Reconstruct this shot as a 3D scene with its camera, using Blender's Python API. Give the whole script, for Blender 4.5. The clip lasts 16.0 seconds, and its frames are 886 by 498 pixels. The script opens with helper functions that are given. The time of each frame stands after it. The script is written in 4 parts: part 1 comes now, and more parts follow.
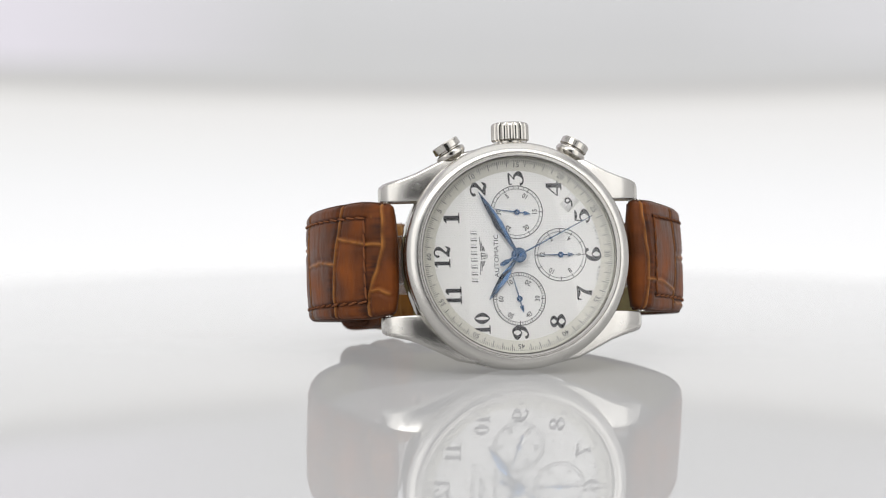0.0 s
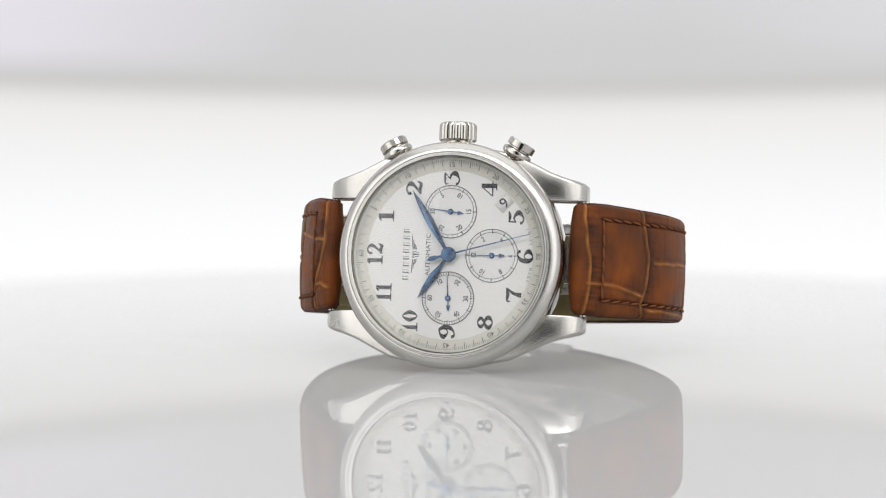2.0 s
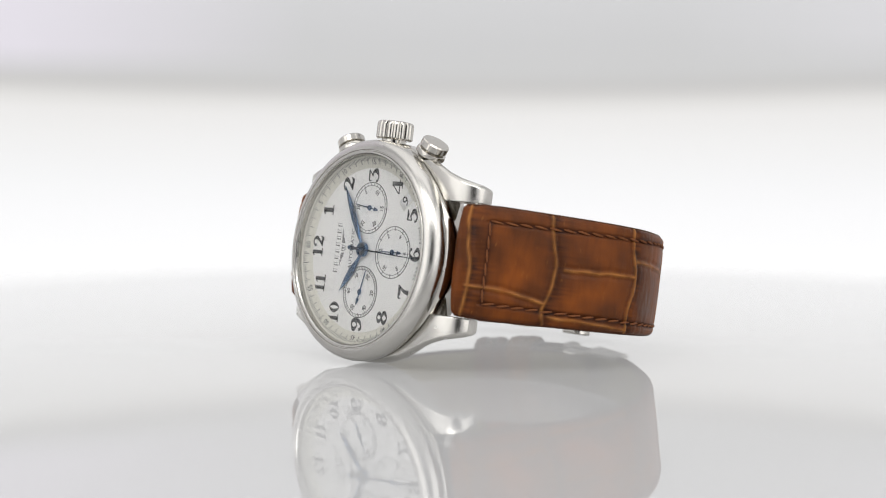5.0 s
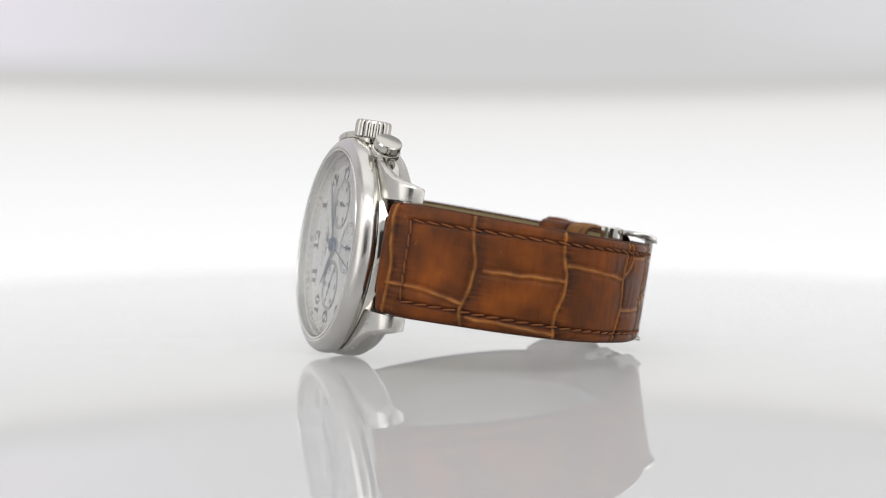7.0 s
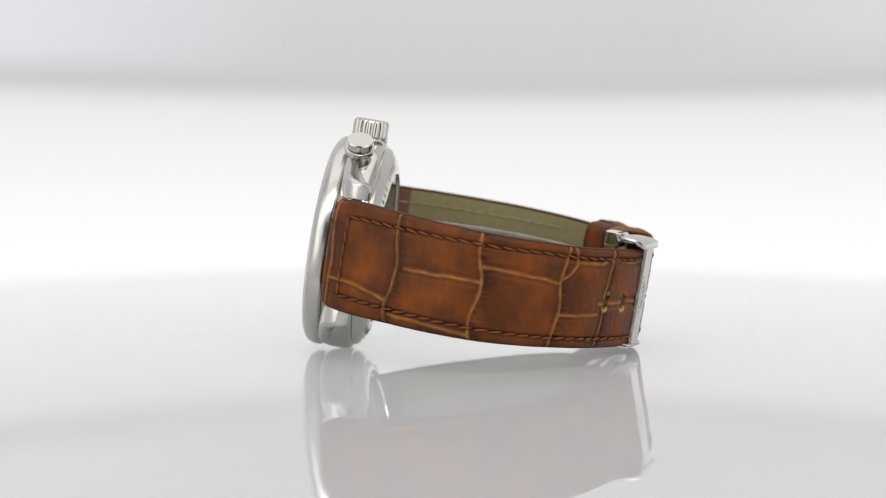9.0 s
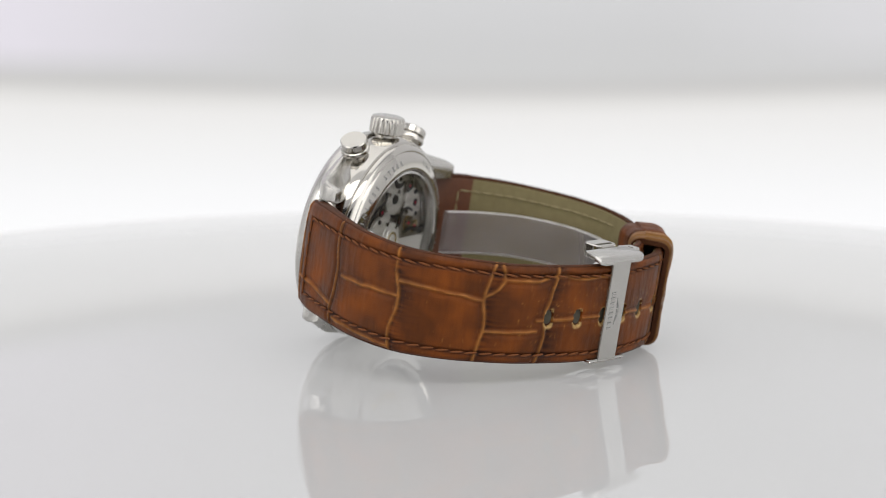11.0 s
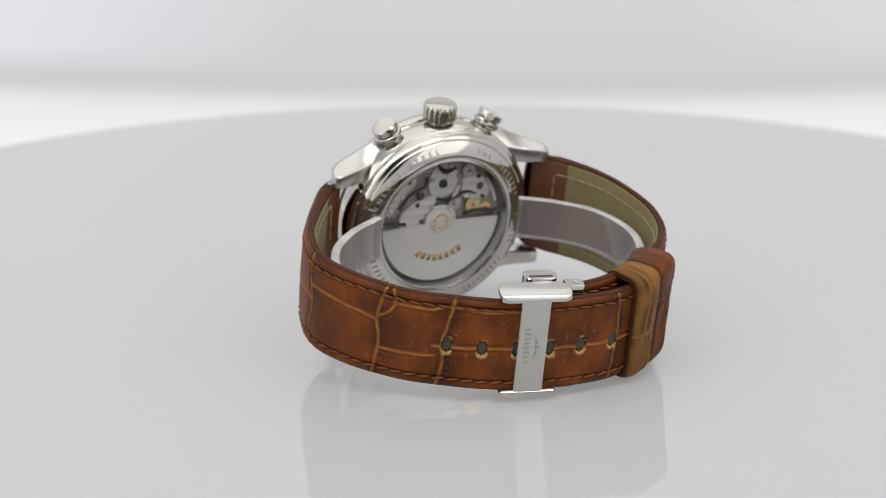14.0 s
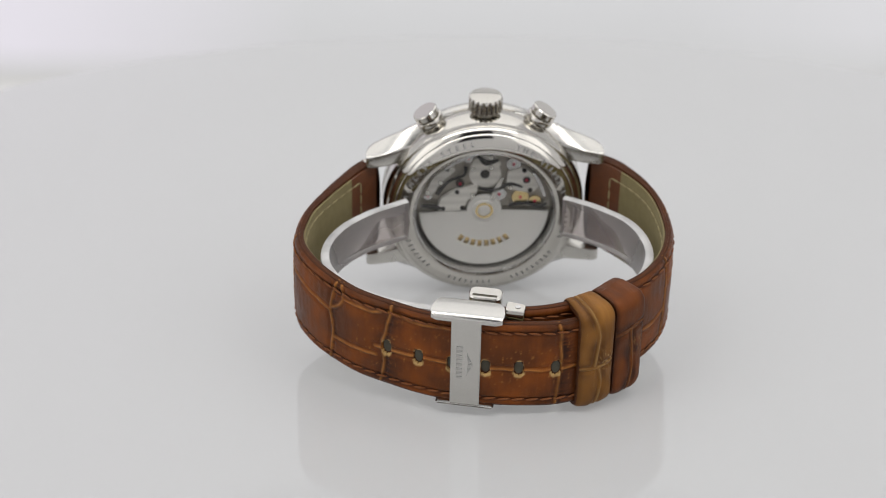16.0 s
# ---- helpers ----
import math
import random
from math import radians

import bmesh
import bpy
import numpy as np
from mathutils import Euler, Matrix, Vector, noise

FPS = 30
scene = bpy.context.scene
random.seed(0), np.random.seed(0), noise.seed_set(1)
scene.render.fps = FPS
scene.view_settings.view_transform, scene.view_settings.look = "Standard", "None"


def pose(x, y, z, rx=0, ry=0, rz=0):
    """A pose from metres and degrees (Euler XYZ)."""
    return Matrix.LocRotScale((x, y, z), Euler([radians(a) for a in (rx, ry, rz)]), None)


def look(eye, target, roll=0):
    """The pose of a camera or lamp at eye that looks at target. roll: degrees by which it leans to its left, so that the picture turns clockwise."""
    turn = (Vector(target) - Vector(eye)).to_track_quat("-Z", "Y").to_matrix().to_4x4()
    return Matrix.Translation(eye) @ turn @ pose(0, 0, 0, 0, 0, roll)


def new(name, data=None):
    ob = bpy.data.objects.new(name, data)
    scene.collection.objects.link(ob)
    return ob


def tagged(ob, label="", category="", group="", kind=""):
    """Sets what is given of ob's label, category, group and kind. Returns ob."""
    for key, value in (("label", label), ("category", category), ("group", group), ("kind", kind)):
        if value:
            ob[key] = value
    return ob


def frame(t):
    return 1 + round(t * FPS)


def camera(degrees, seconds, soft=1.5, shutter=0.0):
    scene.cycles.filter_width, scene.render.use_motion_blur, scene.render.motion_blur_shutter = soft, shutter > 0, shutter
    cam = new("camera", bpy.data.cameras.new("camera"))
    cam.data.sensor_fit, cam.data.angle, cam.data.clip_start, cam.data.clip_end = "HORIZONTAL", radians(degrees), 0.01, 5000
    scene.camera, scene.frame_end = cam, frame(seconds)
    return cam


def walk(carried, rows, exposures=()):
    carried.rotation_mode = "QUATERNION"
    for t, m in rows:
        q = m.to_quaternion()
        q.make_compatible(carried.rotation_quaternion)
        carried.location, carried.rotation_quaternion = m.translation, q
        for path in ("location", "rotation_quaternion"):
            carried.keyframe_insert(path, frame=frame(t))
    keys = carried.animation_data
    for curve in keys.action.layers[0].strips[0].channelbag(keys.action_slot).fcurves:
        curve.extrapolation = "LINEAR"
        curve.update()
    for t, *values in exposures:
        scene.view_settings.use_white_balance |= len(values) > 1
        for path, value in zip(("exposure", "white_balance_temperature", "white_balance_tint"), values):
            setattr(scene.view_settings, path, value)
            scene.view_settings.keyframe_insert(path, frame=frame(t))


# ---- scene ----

# ---- camera: a tripod with a long lens, in front of a product turntable ----
MM = 0.001
LENS = 23.877
cam = camera(LENS, 16.0, 1.05)
CAM = Matrix.Translation((-0.00894, -0.40181, 0.05439)) @ pose(0, 0, 0, 90 - 4.964) @ pose(0, 0, 0, 0, 0, 0.163)
walk(cam, [(0.0, CAM), (16.0, CAM)])
cam.data.dof.use_dof = True
cam.data.dof.focus_distance = 0.382
cam.data.dof.aperture_fstop = 20.0

# ---- light: a white tent with softboxes overhead and at both sides, an added front fill, and a backlit rear panel ----
scene.view_settings.exposure = 0.0
world = bpy.data.worlds.new("tent_air")
scene.world = world
world.use_nodes = True
world.node_tree.nodes["Background"].inputs[0].default_value = (0.95, 0.97, 1.0, 1)
world.node_tree.nodes["Background"].inputs[1].default_value = 0.05


def softbox(name, eye, target, w, h, watts, colour=(1, 0.992, 0.982)):
    data = bpy.data.lights.new(name, "AREA")
    data.shape, data.size, data.size_y, data.energy, data.color = "RECTANGLE", w, h, watts, colour
    ob = new(name, data)
    ob.matrix_world = look(eye, target)
    return ob


softbox("softbox_top", (0, 0.12, 0.66), (0, 0.12, 0), 0.8, 0.7, 1.3)
# unseen fill added above the camera to brighten the dial
softbox("front_fill", (0, -0.56, 0.6), (0, 0, 0.0), 1.1, 0.28, 3.7)
softbox("softbox_left", (-0.62, -0.4, 0.24), (0, 0, 0.05), 0.8, 0.75, 1.9)
softbox("softbox_right", (0.62, -0.4, 0.24), (0, 0, 0.05), 0.8, 0.75, 1.9)


# ---- materials ----
def material(name, colour=(0.8, 0.8, 0.8), rough=0.5, metal=0.0, **more):
    m = bpy.data.materials.new(name)
    m.use_nodes = True
    b = m.node_tree.nodes["Principled BSDF"]
    b.inputs["Base Color"].default_value = (*colour, 1)
    b.inputs["Roughness"].default_value = rough
    b.inputs["Metallic"].default_value = metal
    for key, value in more.items():
        b.inputs[key.replace("_", " ")].default_value = value
    return m


def node(m, kind, **settings):
    n = m.node_tree.nodes.new(kind)
    for key, value in settings.items():
        if key in n.inputs:
            n.inputs[key].default_value = value
    return n


def link(m, a, b):
    m.node_tree.links.new(a, b)


def bsdf(m):
    return m.node_tree.nodes["Principled BSDF"]


def coords(m, kind="Object"):
    return node(m, "ShaderNodeTexCoord").outputs[kind]


def noise_of(m, scale, detail=3.0, kind="Object", vector=None):
    n = node(m, "ShaderNodeTexNoise", Scale=scale, Detail=detail)
    link(m, vector or coords(m, kind), n.inputs["Vector"])
    return n.outputs["Fac"]


def remap(m, value, a0, a1, b0, b1):
    n = node(m, "ShaderNodeMapRange")
    for i, v in enumerate((a0, a1, b0, b1)):
        n.inputs[i + 1].default_value = v
    link(m, value, n.inputs[0])
    return n.outputs[0]


def blend(m, fac, a, b, mode="MIX"):
    n = m.node_tree.nodes.new("ShaderNodeMix")
    n.data_type, n.blend_type = "RGBA", mode
    for socket, value in ((n.inputs[0], fac), (n.inputs[6], a), (n.inputs[7], b)):
        if isinstance(value, bpy.types.NodeSocket):
            link(m, value, socket)
        else:
            socket.default_value = (*value, 1) if isinstance(value, tuple) else value
    return n.outputs[2]


def relief(m, height, strength, distance):
    n = node(m, "ShaderNodeBump", Strength=strength, Distance=distance)
    link(m, height, n.inputs["Height"])
    link(m, n.outputs[0], bsdf(m).inputs["Normal"])
    return n


def uneven(m, scale, low, high):
    """Roughness that wanders between two values."""
    link(m, remap(m, noise_of(m, scale), 0.3, 0.7, low, high), bsdf(m).inputs["Roughness"])
    return m


STEEL = uneven(material("polished_steel", (0.55, 0.53, 0.488), 0.1, 1.0), 400, 0.05, 0.12)
BRUSHED = uneven(material("satin_steel", (0.6, 0.59, 0.575), 0.25, 1.0), 150, 0.2, 0.28)
SATIN = uneven(material("softly_polished_steel", (0.56, 0.547, 0.515), 0.18, 1.0), 300, 0.2, 0.27)
HORN = uneven(material("lug_steel", (0.55, 0.535, 0.5), 0.2, 1.0), 250, 0.2, 0.28)
TENT = uneven(material("white_tent_fabric", (0.82, 0.82, 0.83), 0.9), 30, 0.85, 0.95)
# the disc has an added glow that lifts the shadow under the watch
ACRYLIC = uneven(material("white_acrylic_fill_glow", (0.3, 0.3, 0.3), 0.03, 0.0, IOR=1.45, Emission_Color=(0.995, 0.995, 0.995, 1), Emission_Strength=0.19), 60, 0.004, 0.01)


def thin_glass(name, ior):
    """Clear pane: light goes straight through, the gloss grows towards grazing views."""
    m = bpy.data.materials.new(name)
    m.use_nodes = True
    m.node_tree.nodes.remove(bsdf(m))
    clear = node(m, "ShaderNodeBsdfTransparent")
    gloss = node(m, "ShaderNodeBsdfGlossy", Roughness=0.0)
    mix = node(m, "ShaderNodeMixShader")
    link(m, node(m, "ShaderNodeFresnel", IOR=ior).outputs[0], mix.inputs[0])
    link(m, clear.outputs[0], mix.inputs[1])
    link(m, gloss.outputs[0], mix.inputs[2])
    link(m, mix.outputs[0], m.node_tree.nodes["Material Output"].inputs["Surface"])
    return m


GLASS = thin_glass("sapphire_glass", 1.72)


def clear_inside(name):
    m = bpy.data.materials.new(name)
    m.use_nodes = True
    m.node_tree.nodes.remove(bsdf(m))
    link(m, node(m, "ShaderNodeBsdfTransparent").outputs[0], m.node_tree.nodes["Material Output"].inputs["Surface"])
    return m


INNER_GLASS = clear_inside("sapphire_inner_face")


def haze(name, tint, share, colour):
    """Clear plastic: most light goes straight through, some is scattered by its scuffs, and the surface is glossy."""
    m = bpy.data.materials.new(name)
    m.use_nodes = True
    m.node_tree.nodes.remove(bsdf(m))
    clear = node(m, "ShaderNodeBsdfTransparent", Color=(*tint, 1))
    milk = node(m, "ShaderNodeBsdfDiffuse", Color=(*colour, 1))
    body = node(m, "ShaderNodeMixShader")
    link(m, remap(m, noise_of(m, 180), 0.3, 0.7, share * 0.75, share * 1.25), body.inputs[0])
    link(m, clear.outputs[0], body.inputs[1])
    link(m, milk.outputs[0], body.inputs[2])
    gloss = node(m, "ShaderNodeBsdfGlossy", Roughness=0.3)
    mix = node(m, "ShaderNodeMixShader")
    link(m, node(m, "ShaderNodeFresnel", IOR=1.4).outputs[0], mix.inputs[0])
    link(m, body.outputs[0], mix.inputs[1])
    link(m, gloss.outputs[0], mix.inputs[2])
    link(m, mix.outputs[0], m.node_tree.nodes["Material Output"].inputs["Surface"])
    return m


CLEAR = haze("scuffed_clear_plastic", (0.75, 0.71, 0.69), 0.15, (0.55, 0.52, 0.52))
FROSTED = haze("sawn_plastic_edge", (0.8, 0.8, 0.8), 0.6, (0.72, 0.71, 0.7))
SILVER = material("silvered_dial", (0.88, 0.875, 0.86), 0.4, 0.0)


# ---- mesh helpers ----
def mesh_of(name, bm, mat, smooth=True):
    me = bpy.data.meshes.new(name)
    bmesh.ops.recalc_face_normals(bm, faces=bm.faces)
    for e in bm.edges:
        e.smooth = len(e.link_faces) == 2 and e.calc_face_angle(0.0) < 0.6
    bm.to_mesh(me)
    bm.free()
    for p in me.polygons:
        p.use_smooth = smooth
    if mat:
        me.materials.append(mat)
    return me


def part(name, bm, mat, parent, label="", smooth=True):
    ob = new(name, bm if isinstance(bm, bpy.types.Mesh) else mesh_of(name, bm, mat, smooth))
    ob.parent = parent
    if label:
        ob["label"] = label
    return ob


def mm(bm, m=None):
    """Bring a mesh modelled in millimetres to metres, after the pose m (in millimetres)."""
    if m:
        bm.transform(m)
    bm.transform(Matrix.Scale(MM, 4))
    return bm


def lathe(profile, n=128, closed=True, a0=0.0, a1=360.0):
    """Turns (radius, z) points about z."""
    bm = bmesh.new()
    full = abs(a1 - a0) >= 359.9
    rows = []
    for i in range(n if full else n + 1):
        a = radians(a0 + (a1 - a0) * i / n)
        rows.append([bm.verts.new((r * math.cos(a), r * math.sin(a), z)) for r, z in profile])
    k = len(profile)
    for i in range(n):
        a, b = rows[i], rows[(i + 1) % len(rows)]
        for j in range(k if closed else k - 1):
            q = [a[j], b[j], b[(j + 1) % k], a[(j + 1) % k]]
            bm.faces.new(q)
    bmesh.ops.remove_doubles(bm, verts=bm.verts, dist=1e-4)
    return bm


def rounded(points, r, steps=4):
    """A closed 2D outline with its corners rounded by r."""
    out = []
    n = len(points)
    for i in range(n):
        p, a, b = Vector(points[i]), Vector(points[i - 1]), Vector(points[(i + 1) % n])
        u, v = (a - p), (b - p)
        q = min(r, u.length * 0.45, v.length * 0.45)
        s, e = p + u.normalized() * q, p + v.normalized() * q
        for j in range(steps + 1):
            t = j / steps
            out.append(tuple((1 - t) ** 2 * s + 2 * t * (1 - t) * p + t * t * e))
    return out


def box(x0, x1, y0, y1, z0, z1, r=0.0, seg=2):
    bm = bmesh.new()
    bmesh.ops.create_cube(bm, size=1)
    bm.transform(Matrix.Translation(((x0 + x1) / 2, (y0 + y1) / 2, (z0 + z1) / 2)) @ Matrix.Diagonal((x1 - x0, y1 - y0, z1 - z0, 1)))
    if r:
        bmesh.ops.bevel(bm, geom=bm.edges, offset=r, segments=seg, affect="EDGES")
    return bm


# ---- setting: tent, rear panel, turntable ----
def wall(name, x0, x1, y0, y1, z0, z1, mat, label):
    ob = new(name, mesh_of(name, box(x0, x1, y0, y1, z0, z1), mat, False))
    return tagged(ob, label, "wall", kind="structure")


wall("wall_left", -0.72, -0.70, -0.8, 0.8, -0.4, 0.72, TENT, "white fabric side wall of the light tent")
wall("wall_right", 0.70, 0.72, -0.8, 0.8, -0.4, 0.72, TENT, "white fabric side wall of the light tent")
wall("wall_front", -0.70, 0.70, -0.82, -0.80, -0.4, 0.72, TENT, "white fabric front wall of the light tent")
wall("ceiling", -0.72, 0.72, -0.82, 0.82, 0.72, 0.74, TENT, "white fabric ceiling of the light tent")
wall("floor", -0.72, 0.72, -0.82, 0.82, -0.42, -0.40, TENT, "white fabric floor of the light tent")


wall("wall_back", -0.70, 0.70, 0.78, 0.80, -0.4, 0.72, TENT, "white fabric rear wall of the light tent")


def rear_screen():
    """A curved screen close behind the turntable. All of it glows: its lower part white, its upper part a duller grey,
    painted into the emission.
    """
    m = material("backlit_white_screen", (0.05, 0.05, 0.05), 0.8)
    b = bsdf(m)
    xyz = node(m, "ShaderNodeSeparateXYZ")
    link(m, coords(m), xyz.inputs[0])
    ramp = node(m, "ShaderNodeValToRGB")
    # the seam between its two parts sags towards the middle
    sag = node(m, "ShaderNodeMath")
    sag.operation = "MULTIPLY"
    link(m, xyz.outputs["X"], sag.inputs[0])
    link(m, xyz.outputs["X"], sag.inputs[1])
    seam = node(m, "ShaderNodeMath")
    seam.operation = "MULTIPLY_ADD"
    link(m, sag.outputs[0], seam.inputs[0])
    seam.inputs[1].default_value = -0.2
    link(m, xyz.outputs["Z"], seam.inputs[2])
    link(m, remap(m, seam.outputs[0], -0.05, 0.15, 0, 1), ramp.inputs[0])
    # brightness falloff from white to grey, painted by height into the glow
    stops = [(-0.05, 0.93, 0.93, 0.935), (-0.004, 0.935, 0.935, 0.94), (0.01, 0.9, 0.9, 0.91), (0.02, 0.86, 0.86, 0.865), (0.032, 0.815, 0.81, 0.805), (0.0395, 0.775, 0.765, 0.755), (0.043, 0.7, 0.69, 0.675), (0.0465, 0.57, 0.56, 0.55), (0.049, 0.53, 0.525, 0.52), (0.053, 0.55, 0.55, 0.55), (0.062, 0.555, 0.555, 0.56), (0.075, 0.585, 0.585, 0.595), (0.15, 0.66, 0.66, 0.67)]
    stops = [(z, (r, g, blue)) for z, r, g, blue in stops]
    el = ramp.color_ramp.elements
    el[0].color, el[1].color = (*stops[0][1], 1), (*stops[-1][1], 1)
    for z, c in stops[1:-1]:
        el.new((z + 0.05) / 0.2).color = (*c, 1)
    # upper corners painted brighter in the glow, lilac at the left
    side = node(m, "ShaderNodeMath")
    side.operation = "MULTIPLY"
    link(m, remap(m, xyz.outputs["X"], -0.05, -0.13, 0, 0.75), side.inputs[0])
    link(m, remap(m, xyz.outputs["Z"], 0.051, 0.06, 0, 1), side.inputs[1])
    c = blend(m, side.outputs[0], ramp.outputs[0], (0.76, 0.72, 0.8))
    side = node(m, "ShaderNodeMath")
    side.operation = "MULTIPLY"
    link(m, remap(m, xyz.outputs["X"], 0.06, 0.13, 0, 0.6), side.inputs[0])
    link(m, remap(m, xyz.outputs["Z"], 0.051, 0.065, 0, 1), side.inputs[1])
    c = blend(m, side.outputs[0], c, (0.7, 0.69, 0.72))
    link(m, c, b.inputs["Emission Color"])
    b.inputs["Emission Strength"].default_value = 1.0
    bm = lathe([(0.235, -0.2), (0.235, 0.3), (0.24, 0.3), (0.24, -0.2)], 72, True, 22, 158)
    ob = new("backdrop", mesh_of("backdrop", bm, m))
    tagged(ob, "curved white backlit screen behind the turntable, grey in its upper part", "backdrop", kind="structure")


rear_screen()
# dark panel added out of view, so the facing hands mirror black
hatch = wall("dark_reflection_panel", -0.19, 0.19, -0.798, -0.79, 0.0, 0.4, material("black_panel", (0.015, 0.015, 0.016), 0.9), "unseen black panel behind the camera, mirrored in the polished metal")


def turntable():
    root = new("turntable")
    tagged(root, "glossy white acrylic turntable disc under the watch, with an added faint glow", "turntable")
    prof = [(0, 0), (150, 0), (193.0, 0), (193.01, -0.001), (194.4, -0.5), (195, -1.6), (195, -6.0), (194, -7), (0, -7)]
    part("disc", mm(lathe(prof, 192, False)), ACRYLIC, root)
    part("spindle", mm(lathe([(0, -7.01), (60, -7.01), (60, -30), (45, -34), (45, -120), (0, -120)], 64, False)), BRUSHED, root, "satin metal spindle")
    return root


# ---- the watch: x towards 3, y towards 12, z out of the dial, in millimetres ----
DIAL = Matrix(((0.07599, -0.86754, -0.49152, -0.01585), (0.14303, 0.49733, -0.85569, -0.02589), (0.98680, -0.00528, 0.16188, 0.02098), (0, 0, 0, 1)))
watch = new("wristwatch")
watch.matrix_world = DIAL
tagged(watch, "steel chronograph wristwatch with silvered dial and brown alligator-grain leather strap", "wristwatch")
table = turntable()
part("bezel", mm(lathe([(17.45, 0.3), (17.5, 2.0), (17.7, 2.2), (18.0, 2.2), (18.1, 1.98), (18.25, 1.98), (18.35, 2.16), (18.6, 2.16), (19.3, 1.78), (19.85, 1.35), (20.2, 0.75), (20.38, -0.1), (20.36, -1.0), (20.15, -1.4), (19.8, -1.5), (17.5, -1.5)], 192)), SATIN, watch)
part("case_band", mm(lathe([(17.6, -1.4), (19.75, -1.5), (20.1, -1.9), (20.35, -3.2), (20.35, -5.6), (20.15, -6.5), (19.75, -7.25), (19.2, -7.5), (17.6, -7.6), (17.4, -7.2)])), STEEL, watch)
part("dial", mm(lathe([(0, 0), (17.44, 0), (17.44, -0.5), (0, -0.5)], 128, False)), SILVER, watch)


# ---- watch materials ----
BLUE = material("blued_steel", (0.07, 0.15, 0.28), 0.14, 1.0)
INK = uneven(material("black_print", (0.02, 0.02, 0.022), 0.25), 800, 0.16, 0.26)
PALE_INK = material("pale_grey_print", (0.13, 0.13, 0.13), 0.45)
GREY_INK = material("grey_print", (0.07, 0.07, 0.07), 0.45)
CREAM = uneven(material("cream_minute_track", (0.7, 0.685, 0.61), 0.4), 500, 0.35, 0.5)
GOLD = material("gold_fill", (0.8, 0.6, 0.3), 0.3, 1.0)
BRASS = material("brass_wheel", (0.78, 0.6, 0.3), 0.25, 1.0)
# dark metal tone, also painted in for shaded gaps between movement parts
DARK_GAP_STEEL = material("dark_gap_steel", (0.07, 0.068, 0.065), 0.3, 0.9)
RUBY = material("ruby_jewel", (0.5, 0.03, 0.07), 0.1)
ENGRAVED = material("engraved_grey", (0.3, 0.3, 0.29), 0.6, 0.7)


def silver_dial():
    """Silvered dial with a fine barleycorn pattern pressed into it."""
    xyz = node(SILVER, "ShaderNodeSeparateXYZ")
    link(SILVER, coords(SILVER), xyz.inputs[0])

    def wave(v, k):
        a = node(SILVER, "ShaderNodeMath")
        a.operation = "MULTIPLY"
        a.inputs[1].default_value = k
        link(SILVER, v, a.inputs[0])
        b = node(SILVER, "ShaderNodeMath")
        b.operation = "SINE"
        link(SILVER, a.outputs[0], b.inputs[0])
        return b.outputs[0]

    c = node(SILVER, "ShaderNodeMath")
    c.operation = "MULTIPLY_ADD"
    link(SILVER, wave(xyz.outputs["Y"], 13000.0), c.inputs[0])
    c.inputs[1].default_value = 0.5
    link(SILVER, wave(xyz.outputs["X"], 20000.0), c.inputs[2])
    relief(SILVER, c.outputs[0], 0.24, 0.00004)
    link(SILVER, blend(SILVER, noise_of(SILVER, 260), (0.86, 0.855, 0.835), (0.9, 0.895, 0.88)), bsdf(SILVER).inputs["Base Color"])


silver_dial()


def movement_steel():
    m = material("striped_rhodium_plate", (0.62, 0.61, 0.59), 0.38, 0.6)
    w = node(m, "ShaderNodeTexWave", Scale=170.0, Distortion=0.6)
    link(m, coords(m), w.inputs["Vector"])
    link(m, blend(m, w.outputs["Fac"], (0.7, 0.68, 0.63), (0.82, 0.8, 0.75)), bsdf(m).inputs["Base Color"])
    relief(m, w.outputs["Fac"], 0.25, 0.0001)
    return m


PLATE = movement_steel()
# plate colour kept dark to put shade into the gaps between bridges
MAINPLATE = uneven(material("dark_mainplate", (0.42, 0.39, 0.34), 0.4, 0.7), 300, 0.3, 0.5)
ROTOR = uneven(material("satin_rotor", (0.8, 0.785, 0.75), 0.5, 0.6), 700, 0.42, 0.55)


